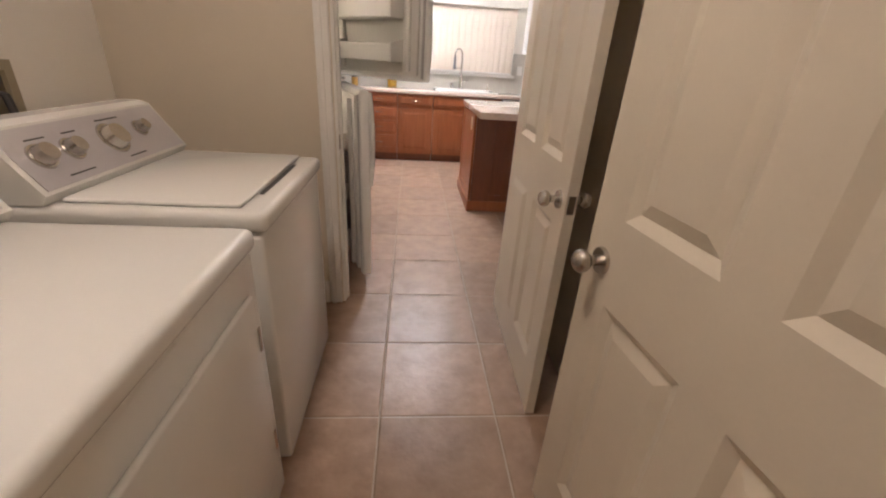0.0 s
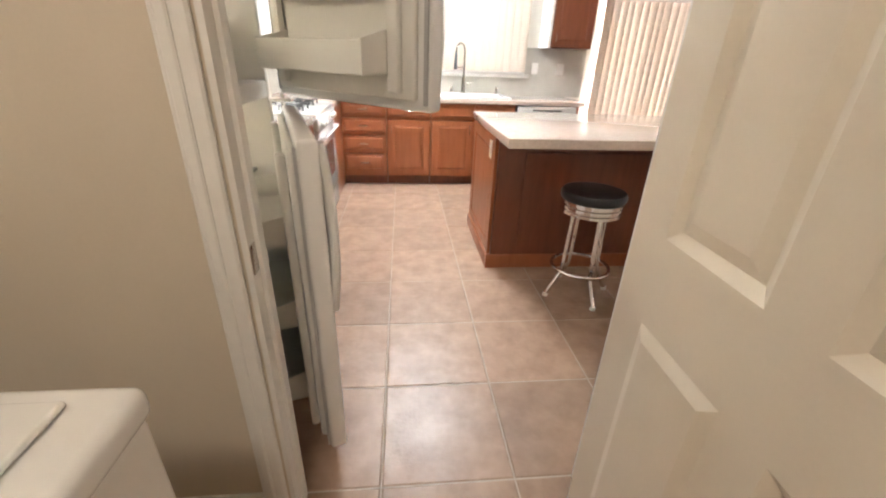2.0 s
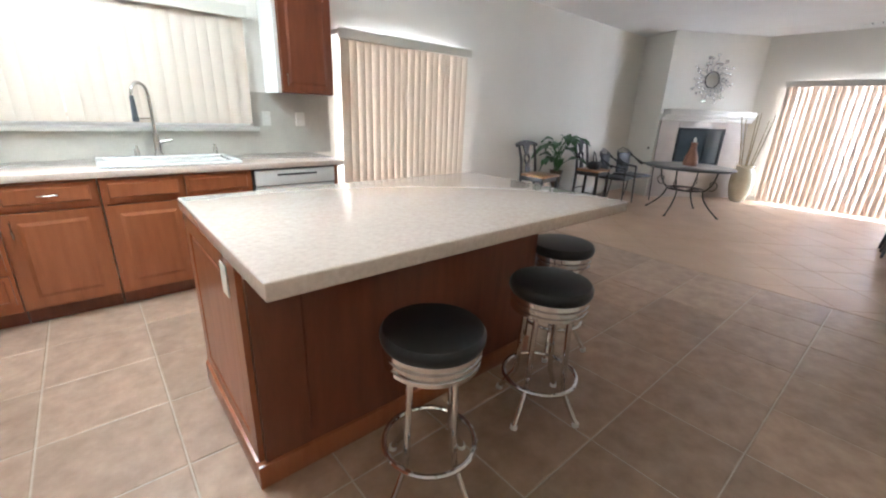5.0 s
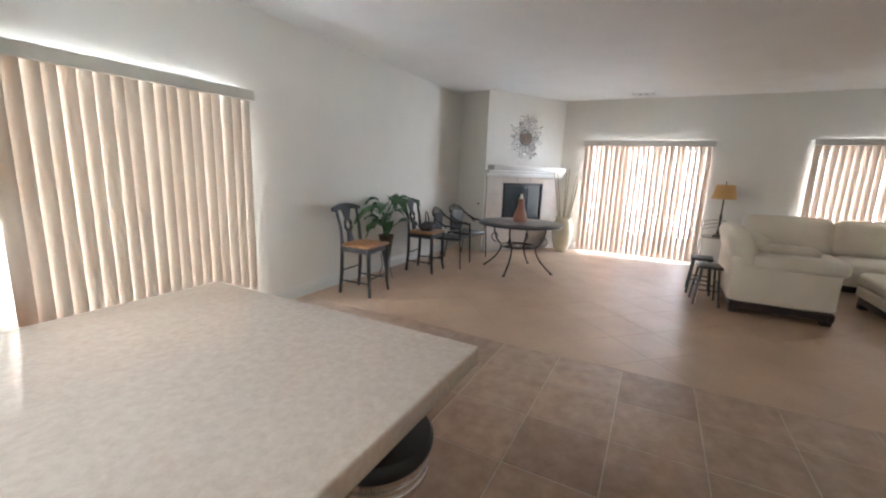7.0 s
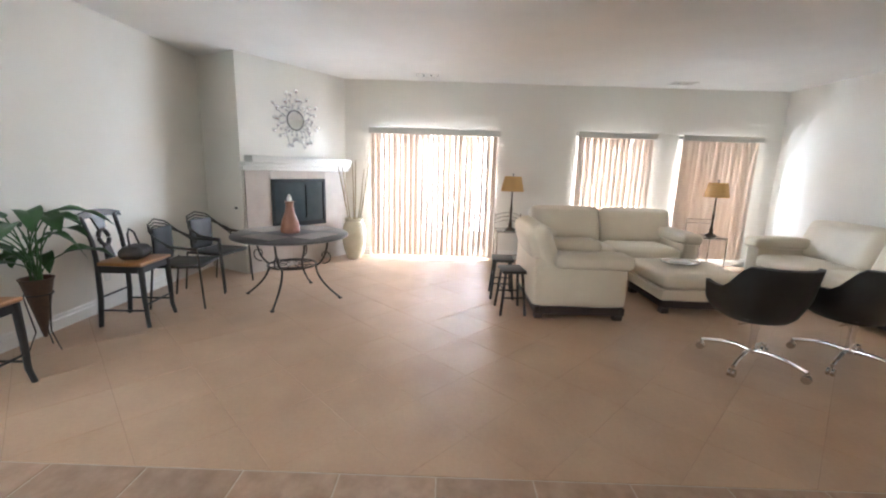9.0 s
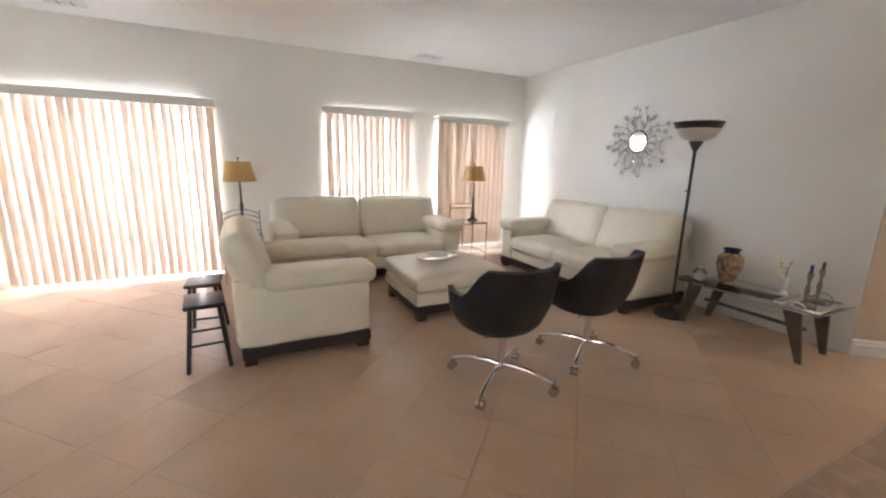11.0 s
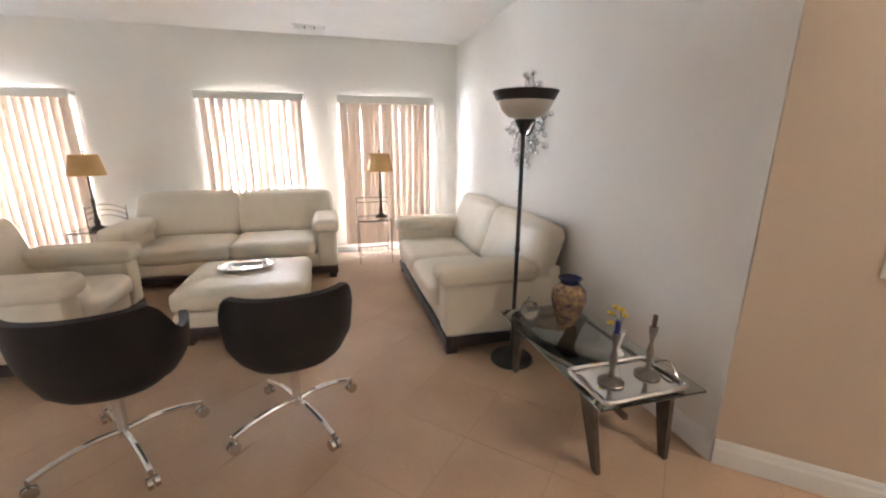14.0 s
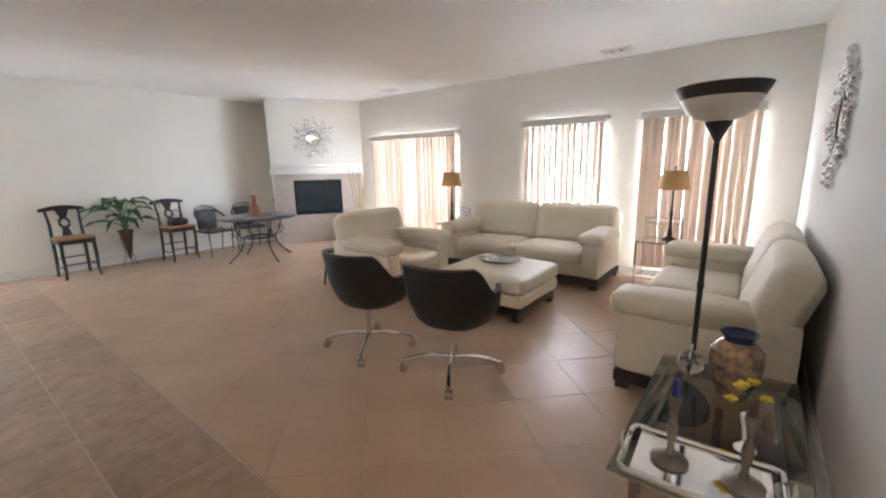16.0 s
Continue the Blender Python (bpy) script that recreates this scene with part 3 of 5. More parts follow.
def fridge_door(name, z0, z1, ang, bins, handle, label):
    """Hinged at the origin; the leaf runs along -y when shut, outside towards +x."""
    d = part(name, (lambda b: (box(b, -0.005, 0.05, -0.74, 0.0, z0, z1, 0.014, 3), b)[1])(B()), WHITE_EN, fr, label)
    d.matrix_basis = pose(0.02, 0.0, 0, 0, 0, ang)
    bm = B()
    box(bm, -0.028, -0.006, -0.70, -0.04, z0 + 0.03, z1 - 0.03, 0.010, 2)
    part("liner", bm, WHITE_PL, d, "moulded white door liner")
    for ya in (-0.66, -0.12):
        bm = B()
        box(bm, -0.055, -0.0285, ya, ya + 0.04, z0 + 0.05, z1 - 0.05, 0.008, 2)
        part("liner_ridge", bm, WHITE_PL, d)
    for y in (-0.727, -0.017):
        bm = B()
        box(bm, -0.013, -0.0055, y - 0.006, y + 0.006, z0 + 0.02, z1 - 0.02)
        part("gasket", bm, surf("grey_gasket", (0.45, 0.44, 0.42)), d, smooth=False)
    for zb, hb in bins:
        bm = B()
        box(bm, -0.145, -0.135, -0.62, -0.12, zb, zb + hb * 0.75, 0.004, 1)
        box(bm, -0.135, -0.0285, -0.62, -0.12, zb, zb + 0.008)
        for y in (-0.62, -0.13):
            vs = [bm.verts.new(p) for p in ((-0.145, y, zb), (-0.029, y, zb), (-0.029, y, zb + hb), (-0.145, y, zb + hb * 0.75))]
            f = bm.faces.new(vs)
            ex = bmesh.ops.extrude_face_region(bm, geom=[f])
            for v in ex["geom"]:
                if isinstance(v, bmesh.types.BMVert):
                    v.co.y += 0.01
        part("door_bin", bm, WHITE_PL, d, "white moulded door bin", smooth=False)
    h0, h1 = handle
    bm = B()
    pts = bend((0.052, -0.705, h0), (0.085, -0.70, (h0 + h1) / 2), (0.052, -0.705, h1), 16)
    tube(bm, pts, 0.016, 10)
    for v in bm.verts:
        v.co.y = -0.705 + (v.co.y + 0.705) * 1.3
    part("handle", bm, WHITE_EN, d, "long curved white handle")
    return d


fridge_door("fridge_door", 0.07, 1.125, 16.5, ((0.22, 0.12), (0.52, 0.10), (0.80, 0.10)), (0.62, 1.11), "white fridge door standing slightly open")
fridge_door("freezer_door", 1.165, 1.72, 47.0, ((1.26, 0.12), (1.47, 0.11)), (1.23, 1.50), "white freezer door swung open")
bm = B()
box(bm, -0.05, 0.06, -0.035, 0.005, 1.138, 1.152, 0.003, 1)
cyl(bm, (0.02, 0, 1.12), (0.02, 0, 1.17), 0.009)
part("hinge", bm, CHROME, fr, "shiny metal centre hinge")

# ---- kitchen cabinets ----


def bar_pull(t, parent, c, d, out):
    bm = B()
    c, d, out = Vector(c), Vector(d), Vector(out)
    pts = [c - d * 0.05, c - d * 0.045 + out * 0.022, c + out * 0.030, c + d * 0.045 + out * 0.022, c + d * 0.05]
    tube(bm, pts, 0.005, 8)
    return part("handle", bm, NICKEL, parent, "bent nickel pull")


def front(t, name, x0, x1, z0, z1, pull, frame_w=0.055, wood=None):
    """A cabinet door or drawer front with one raised panel, at y = 0 facing -y."""
    bm = B()
    w, h = x1 - x0, z1 - z0
    rects = [(frame_w, w - frame_w, frame_w, h - frame_w)] if h > 0.2 else [(0.022, w - 0.022, 0.022, h - 0.022)]
    slab(bm, w, h, 0.02, rects, 0.014, 0.012, 0.02 if h > 0.2 else 0.006)
    for v in bm.verts:
        v.co.x += x0
        v.co.y -= 0.021
        v.co.z += z0
    d = part(name, bm, wood or CHERRY, t, smooth=False)
    if pull == "h":
        bar_pull(t, d, ((x0 + x1) / 2, -0.021, (z0 + z1) / 2), (1, 0, 0), (0, -1, 0))
    elif pull:
        bar_pull(t, d, (x0 + 0.03 if pull == "l" else x1 - 0.03, -0.021, z1 - 0.09), (0, 0, 1), (0, -1, 0))
    return d


def base_unit(x, y, rz, w, kind, label):
    """A base cabinet, its front at local y = 0 facing -y, 0.88 m high."""
    t = thing("base_cabinet", x, y, 0, rz, label, "cabinet", "kitchen base cabinets")
    bm = B()
    box(bm, 0, w, 0, 0.58, 0.10, 0.876, 0.002, 1)
    part("body", bm, CHERRY, t, smooth=False)
    # the recess's shade is painted: darkened copy of the body's cherry
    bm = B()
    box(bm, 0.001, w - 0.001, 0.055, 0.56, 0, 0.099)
    part("toe_kick", bm, CHERRY_D, t, "recessed toe kick darkened for shade", smooth=False)
    g = 0.018
    if kind == "drawers":
        hs = (0.13, 0.16, 0.17, 0.19)
        z = 0.862
        for h in hs:
            front(t, "drawer", g, w - g, z - h + 0.008, z, "h")
            z -= h + 0.02
    else:
        n = 2 if kind in ("double", "sink") else 1
        for i in range(n):
            a, b = g + i * (w - g) / n, (i + 1) * (w - g) / n
            front(t, "drawer" if kind != "sink" else "false_front", a, b, 0.725, 0.862, "h" if kind != "sink" else "")
            front(t, "door", a, b, 0.125, 0.70, ("r" if i == 0 and n == 2 else "l"))
    return t


CF = 5.52
base_unit(-0.80, CF, 0, 0.47, "drawers", "cherry wood drawer base cabinet with four drawers")
base_unit(-0.325, CF, 0, 0.465, "single", "cherry wood base cabinet with drawer and panelled door")
base_unit(0.145, CF, 0, 0.90, "sink", "cherry wood sink base cabinet with panelled doors")
base_unit(-0.80, 3.35, 90, 0.70, "single", "cherry wood base cabinet beside the range")
base_unit(-0.80, 2.78, 90, 0.56, "single", "cherry wood base cabinet between refrigerator and range")
bm = B()
box(bm, -1.38, -0.80, 4.83, 5.51, 0.0, 0.876)
box(bm, -0.80, -0.785, 4.835, 5.49, 0.10, 0.876)
solid("base_cabinet", bm, CHERRY, "cherry wood corner base cabinet with plain filler", "cabinet", "kitchen base cabinets", smooth=False)
dw = thing("dishwasher", 1.055, CF, 0, 0, "white built-in dishwasher under the counter", "dishwasher")
bm = B()
box(bm, 0, 0.66, 0.0, 0.56, 0.10, 0.872)
part("body", bm, DARK_IN, dw, smooth=False)
bm = B()
box(bm, 0.008, 0.652, -0.025, -0.001, 0.12, 0.74, 0.008, 2)
part("door", bm, WHITE_EN, dw)
bm = B()
box(bm, 0.008, 0.652, -0.035, -0.001, 0.745, 0.868, 0.01, 2)
cp = part("control_panel", bm, WHITE_EN, dw)
# vent opening drawn as a flat strip coloured like its shade
bm = B()
box(bm, 0.17, 0.49, -0.038, -0.034, 0.82, 0.835, 0.001, 1)
part("vent_slot", bm, DARK_IN, cp)
bm = B()
box(bm, 1.72, 1.745, CF, 6.12, 0.0, 0.876)
solid("end_panel", bm, CHERRY, "cherry wood end panel beside the dishwasher", "cabinet panel", smooth=False)
# L-shaped counter
bm = B()
box(bm, -1.45, 1.79, CF - 0.045, 6.125, 0.878, 0.922, 0.006, 2)
box(bm, -1.45, -0.755, 4.832, CF - 0.047, 0.878, 0.922, 0.006, 2)
solid("worktop", bm, COUNTER, "speckled beige stone kitchen worktop along two walls", "worktop")
bm = B()
box(bm, -1.45, -0.755, 2.78, 4.055, 0.878, 0.922, 0.006, 2)
solid("worktop", bm, COUNTER, "speckled beige stone worktop beside the range", "worktop")
bm = B()
box(bm, -1.45, -0.301, NORTH - 0.012, NORTH - 0.001, 0.923, 1.42)
box(bm, -0.301, 1.271, NORTH - 0.012, NORTH - 0.001, 0.923, 1.12)
box(bm, 1.271, 1.98, NORTH - 0.012, NORTH - 0.001, 0.923, 1.44)
box(bm, -1.459, -1.448, 2.8, 6.11, 0.923, 1.42)
solid("backsplash", bm, SPLASH, "pale travertine tiled backsplash behind the counter", "backsplash", kind="structure", smooth=False)
bm = B()
box(bm, -0.34, 1.31, NORTH - 0.06, NORTH + 0.058, 1.122, 1.158, 0.006, 2)
solid("window_sill", bm, TRIM, "white window sill above the sink", "window sill", kind="structure")
# sink
sk = thing("kitchen_sink", 0.58, 5.79, 0.923, 0, "white drop-in kitchen sink in the worktop", "sink")
bm = B()
box(bm, -0.42, 0.42, -0.25, -0.20, 0, 0.022, 0.009, 3)
box(bm, -0.42, 0.42, 0.20, 0.27, 0, 0.022, 0.009, 3)
box(bm, -0.42, -0.37, -0.199, 0.199, 0, 0.022, 0.009, 3)
box(bm, 0.37, 0.42, -0.199, 0.199, 0, 0.022, 0.009, 3)
part("rim", bm, WHITE_EN, sk)
bm = B()
box(bm, -0.37, 0.37, -0.20, 0.20, 0.0005, 0.003)
part("basin", bm, WHITE_PL, sk, smooth=False)
fc = thing("faucet", 0.54, 6.02, 0.945, 0, "brushed steel spring pull-down kitchen faucet", "faucet")
bm = B()
cyl(bm, (0, 0, 0), (0, 0, 0.02), 0.03)
cyl(bm, (0, 0, 0.02), (0, 0, 0.16), 0.022, 0.020)
part("base", bm, NICKEL, fc)
bm = B()
arc = [(0, 0, 0.16), (0, 0, 0.40)] + [(-0.055 + 0.055 * math.cos(a), -0.055 + 0.055 * math.cos(a), 0.42 + 0.09 * math.sin(a)) for a in [math.pi * i / 12 for i in range(13)]]
tube(bm, arc, 0.011, 10)
part("spout", bm, NICKEL, fc)
bm = B()
cyl(bm, (-0.11, -0.11, 0.42), (-0.11, -0.11, 0.28), 0.013, 0.018)
cyl(bm, (-0.11, -0.11, 0.28), (-0.11, -0.11, 0.25), 0.02)
part("spray_head", bm, surf("dark_steel", (0.15, 0.15, 0.16), metal=0.8, rough=0.3), fc, "dark spray head")
bm = B()
tube(bm, [(0, 0, 0.27), (-0.11, -0.11, 0.27)], 0.006)
part("bracket", bm, NICKEL, fc)
bm = B()
tube(bm, [(0.02, 0, 0.10), (0.10, -0.01, 0.115)], 0.008)
part("lever", bm, NICKEL, fc)
for xx in (0.41, 0.93):
    bm = B()
    lathe(bm, ((0.016, 0), (0.016, 0.05), (0.010, 0.055), (0.008, 0.08)), 12)
    solid("soap_dispenser", bm, NICKEL, "small steel dispenser beside the faucet", "dispenser", m=pose(xx, 6.03, 0.945))
# upper cabinets


def upper(x, y, rz, w, n, label, z0=1.44, z1=2.35):
    t = thing("wall_cabinet", x, y, z0, rz, label, "cabinet", "kitchen wall cabinets")
    # same wood as the base cabinets; the shade up here is painted in
    bm = B()
    box(bm, 0, w, 0, 0.325, 0, z1 - z0, 0.002, 1)
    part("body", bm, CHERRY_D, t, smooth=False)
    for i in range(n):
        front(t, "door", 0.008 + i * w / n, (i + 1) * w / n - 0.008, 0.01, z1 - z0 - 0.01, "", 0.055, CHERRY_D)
        xx = i * w / n + (0.04 if i % 2 == 0 else w / n - 0.04)
        bar_pull(t, t, (xx, -0.021, 0.10), (0, 0, 1), (0, -1, 0))
    return t


upper(1.43, 5.80, 0, 0.45, 1, "cherry wood wall cabinet, darkened for shade, beside the patio slider")
upper(-1.36, 5.80, 0, 1.0, 2, "cherry wood wall cabinet, darkened for shade, beside the sink window")
bm = B()
box(bm, 1.40, 1.4285, 5.80, 6.126, 1.44, 2.35)
solid("cabinet_side_panel", bm, TRIM, "pale side panel of the wall cabinet", "cabinet panel", smooth=False)
# gas range
rg = thing("gas_range", -0.79, 4.06, 0, 0, "white freestanding gas range with oven window", "stove")
bm = B()
box(bm, -0.62, 0.0, 0.004, 0.764, 0.05, 0.895, 0.006, 2)
part("body", bm, WHITE_EN, rg)
bm = B()
box(bm, -0.62, 0.03, 0.002, 0.766, 0.896, 0.928, 0.008, 2)
top = part("cooktop", bm, WHITE_EN, rg)
bm = B()
box(bm, 0.001, 0.045, 0.006, 0.762, 0.80, 0.893, 0.008, 2)
pn = part("control_panel", bm, WHITE_EN, rg)
for yy in (0.10, 0.22, 0.55, 0.67):
    bm = B()
    cyl(bm, (0.045, yy, 0.845), (0.072, yy, 0.845), 0.022, 0.018, 16)
    part("knob", bm, WHITE_PL, pn)
bm = B()
box(bm, 0.001, 0.035, 0.01, 0.758, 0.24, 0.79, 0.010, 2)
od = part("oven_door", bm, WHITE_EN, rg)
bm = B()
box(bm, 0.034, 0.038, 0.16, 0.61, 0.38, 0.66, 0.0018, 1)
part("oven_window", bm, surf("smoked_glass", (0.10, 0.10, 0.10), rough=0.08), od, "dark oven glass")
bm = B()
tube(bm, [(0.036, 0.06, 0.745), (0.075, 0.07, 0.745), (0.075, 0.70, 0.745), (0.036, 0.71, 0.745)], 0.014, 10)
part("handle", bm, WHITE_EN, od)
bm = B()
box(bm, 0.001, 0.03, 0.01, 0.758, 0.06, 0.225, 0.010, 2)
part("drawer", bm, WHITE_EN, rg)
bm = B()
box(bm, -0.5, -0.03, 0.02, 0.74, 0.0, 0.049)
part("plinth", bm, DARK_IN, rg, smooth=False)
for bx_, by_ in ((-0.16, 0.2), (-0.16, 0.57), (-0.45, 0.2), (-0.45, 0.57)):
    bm = B()
    for k in range(4):
        a = k * math.pi / 2 + math.pi / 4
        tube(bm, [(bx_ + 0.02 * math.cos(a), by_ + 0.02 * math.sin(a), 0.962), (bx_ + 0.115 * math.cos(a), by_ + 0.115 * math.sin(a), 0.962), (bx_ + 0.12 * math.cos(a), by_ + 0.12 * math.sin(a), 0.929)], 0.007, 6)
    tube(bm, circle(bx_, by_, 0.955, 0.075, 20), 0.006, 6, True)
    part("burner_grate", bm, BLACKM, rg, "black iron burner grate")
    bm = B()
    lathe(bm, ((0.05, 0.929), (0.05, 0.94), (0.035, 0.948)), 18, (bx_, by_, 0))
    part("burner", bm, BLACKM, rg)
# island
isl = thing("kitchen_island", 0.43, 3.53, 0, 0, "cherry wood kitchen island with panelled sides", "kitchen island")
# body and front take the shade-darkened cherry, side and skirting the lit one
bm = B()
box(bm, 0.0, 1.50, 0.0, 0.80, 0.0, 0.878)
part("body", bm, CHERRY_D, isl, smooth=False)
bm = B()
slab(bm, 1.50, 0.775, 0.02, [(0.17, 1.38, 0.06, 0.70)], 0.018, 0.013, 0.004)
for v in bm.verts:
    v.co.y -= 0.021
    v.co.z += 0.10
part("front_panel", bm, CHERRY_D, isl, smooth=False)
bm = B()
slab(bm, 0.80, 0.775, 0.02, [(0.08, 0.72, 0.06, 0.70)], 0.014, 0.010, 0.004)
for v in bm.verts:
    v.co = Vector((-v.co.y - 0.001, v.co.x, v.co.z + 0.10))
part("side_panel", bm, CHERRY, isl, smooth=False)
bm = B()
box(bm, -0.034, 1.51, -0.036, -0.0005, 0.0, 0.10, 0.006, 2)
box(bm, -0.034, -0.0005, 0.0, 0.81, 0.0, 0.10, 0.006, 2)
part("skirting", bm, CHERRY, isl, "cherry wood skirting board")
bm = B()
box(bm, -0.028, -0.0225, 0.085, 0.155, 0.73, 0.845, 0.002, 1)
part("outlet_plate", bm, WHITE_PL, isl, "white outlet plate")
bm = B()
box(bm, 0.40, 2.245, 3.195, 4.37, 0.880, 0.935, 0.007, 3)
solid("island_top", bm, COUNTER, "polished speckled beige stone island top", "worktop")
# bar stools


def bar_stool(m):
    t = thing("bar_stool", 0, 0, 0, 0, "chrome diner bar stool with black vinyl seat", "stool", "bar stools at the island")
    bm = B()
    lathe(bm, ((0.172, 0.615), (0.180, 0.63), (0.180, 0.65), (0.170, 0.665), (0.12, 0.674), (0.02, 0.678)), 36)
    part("seat", bm, BLACKV, t, "black vinyl seat cushion")
    bm = B()
    lathe(bm, ((0.155, 0.535), (0.168, 0.54), (0.168, 0.555), (0.160, 0.560), (0.160, 0.566), (0.170, 0.571), (0.170, 0.583), (0.161, 0.588), (0.161, 0.594), (0.172, 0.599), (0.172, 0.6145)), 36)
    part("seat_ring", bm, CHROME, t, "ribbed chrome seat ring")
    for k in range(4):
        a = k * math.pi / 2
        c, s = math.cos(a), math.sin(a)
        bm = B()
        tube(bm, [(0.105 * c, 0.105 * s, 0.545), (0.118 * c, 0.118 * s, 0.20), (0.125 * c, 0.125 * s, 0.15), (0.165 * c, 0.165 * s, 0.08), (0.205 * c, 0.205 * s, 0.012)], 0.0125, 10)
        leg = part("leg", bm, CHROME, t)
        bm = B()
        cyl(bm, (0.205 * c, 0.205 * s, 0.0), (0.203 * c, 0.203 * s, 0.02), 0.016)
        part("foot_cap", bm, WHITE_PL, leg)
    bm = B()
    tube(bm, circle(0, 0, 0.19, 0.168, 36), 0.011, 8, True)
    part("foot_ring", bm, CHROME, t, "chrome foot ring")
    t.matrix_world = m
    return t


st = bar_stool(pose(0.91, 3.16, 0, 0, 0, 8))
copy_thing(st, pose(1.575, 3.16, 0, 0, 0, 10))
copy_thing(st, pose(2.10, 3.46, 0, 0, 0, 30))

# ---- living room seating ----


def puff(bm, amount, scale, seed):
    for v in bm.verts:
        v.co += Vector((noise.noise(v.co * scale + Vector((seed, 0, 0))), noise.noise(v.co * scale + Vector((0, seed, 0))), noise.noise(v.co * scale + Vector((0, 0, seed))))) * amount


def cushion(bm, x0, x1, y0, y1, z0, z1, r, seed=1.0, bulge=0.02, cuts=5):
    """A stuffed block: finely cut, rounded, bulging in the middle."""
    bmesh.ops.create_cube(bm, size=2)
    bmesh.ops.subdivide_edges(bm, edges=list(bm.edges), cuts=2 * cuts, use_grid_fill=True)
    c = Vector(((x0 + x1) / 2, (y0 + y1) / 2, (z0 + z1) / 2))
    h = Vector(((x1 - x0) / 2, (y1 - y0) / 2, (z1 - z0) / 2))
    r = min(r, *(h * 0.98))
    for v in bm.verts:
        u = v.co.copy()
        p = Vector([u[i] * h[i] for i in range(3)])
        inner = Vector([max(-(h[i] - r), min(h[i] - r, p[i])) for i in range(3)])
        d = p - inner
        if d.length > 1e-6:
            # fold the corner of the block onto a rounded one
            p = inner + d.normalized() * min(r, max(abs(k) for k in d))
        for i in range(3):
            o = [j for j in range(3) if j != i]
            p[i] += u[i] * bulge * (1 - u[o[0]] ** 2) * (1 - u[o[1]] ** 2)
        v.co = p + c
    puff(bm, 0.005, 7, seed)


def sofa(name, L, D, n, m, label, category):
    """Facing -y, x from 0 to L, front at y = 0."""
    t = thing(name, 0, 0, 0, 0, label, category)
    AW = 0.24
    bm = B()
    box(bm, 0.01, L - 0.01, 0.03, 0.08, 0.055, 0.1305, 0.004, 1)
    box(bm, 0.01, L - 0.01, D - 0.08, D - 0.03, 0.055, 0.1305, 0.004, 1)
    box(bm, 0.01, 0.06, 0.0805, D - 0.0805, 0.055, 0.1305, 0.004, 1)
    box(bm, L - 0.06, L - 0.01, 0.0805, D - 0.0805, 0.055, 0.1305, 0.004, 1)
    part("plinth", bm, ESPRESSO, t, "dark wooden plinth")
    for x in (0.02, L - 0.10):
        for y in (0.04, D - 0.12):
            bm = B()
            vs = box(bm, x, x + 0.08, y, y + 0.08, 0.0, 0.0545)
            for v in vs:
                if v.co.z < 0.01:
                    v.co.x += 0.012 if x < L / 2 else -0.012
            part("foot", bm, ESPRESSO, t, "dark wooden foot", smooth=False)
    bm = B()
    cushion(bm, AW * 0.8, L - AW * 0.8, 0.05, D - 0.12, 0.131, 0.30, 0.03, 2, 0.004)
    part("seat_base", bm, CREAM, t)
    for k, x0 in enumerate((0.0, L - AW)):
        bm = B()
        cushion(bm, x0 + 0.015, x0 + AW - 0.015, 0.03, D - 0.03, 0.131, 0.56, 0.035, 3 + k, 0.008)
        part("arm_panel", bm, CREAM, t)
        bm = B()
        cushion(bm, x0 - 0.02, x0 + AW + 0.02, -0.02, D - 0.20, 0.515, 0.665, 0.058, 5 + k, 0.006, 6)
        part("armrest", bm, CREAM, t, "padded leather armrest")
    w = (L - 2 * AW) / n
    for i in range(n):
        bm = B()
        cushion(bm, AW + i * w + 0.004, AW + (i + 1) * w - 0.004, -0.01, D - 0.28, 0.27, 0.45, 0.06, 8 + i, 0.02, 6)
        part("seat_cushion", bm, CREAM, t, "cream leather seat cushion")
    wb = (L - 0.08) / n
    for i in range(n):
        bm = B()
        cushion(bm, 0.04 + i * wb + 0.004, 0.04 + (i + 1) * wb - 0.004, -0.11, 0.12, 0.0, 0.56, 0.09, 12 + i, 0.018, 7)
        if n > 1:
            for v in bm.verts:
                v.co.y -= 0.006 * math.sin(v.co.x * 60 + v.co.z * 9) * max(0, 0.5 - abs(v.co.z - 0.2)) * (1 if v.co.y < 0 else 0)
        bmesh.ops.transform(bm, matrix=pose(0, D - 0.215, 0.38, -19, 0, 0), verts=bm.verts)
        part("back_cushion", bm, CREAM, t, "plump cream leather back cushion")
    bm = B()
    cushion(bm, 0.02, L - 0.02, D - 0.13, D, 0.131, 0.62, 0.04, 20, 0.004)
    part("back_panel", bm, CREAM, t)
    t.matrix_world = m
    return t


sofa("sofa", 2.24, 0.95, 2, pose(8.16, 1.61, 0, 0, 0, -90), "cream leather two-cushion sofa below the windows", "sofa")
sofa("sofa", 2.14, 0.93, 2, pose(8.30, -1.31, 0, 0, 0, 180), "cream leather two-cushion sofa along the wall", "sofa")
sofa("armchair", 1.12, 0.95, 1, pose(6.50, 1.04, 0, 0, 0, 0), "wide cream leather armchair with dark feet", "armchair")
ot = thing("ottoman", 7.21, 0.11, 0, 0, "square cream leather ottoman on a dark base", "ottoman")
bm = B()
box(bm, -0.41, 0.41, -0.44, 0.44, 0.06, 0.14, 0.006, 2)
part("plinth", bm, ESPRESSO, ot, "dark wooden plinth")
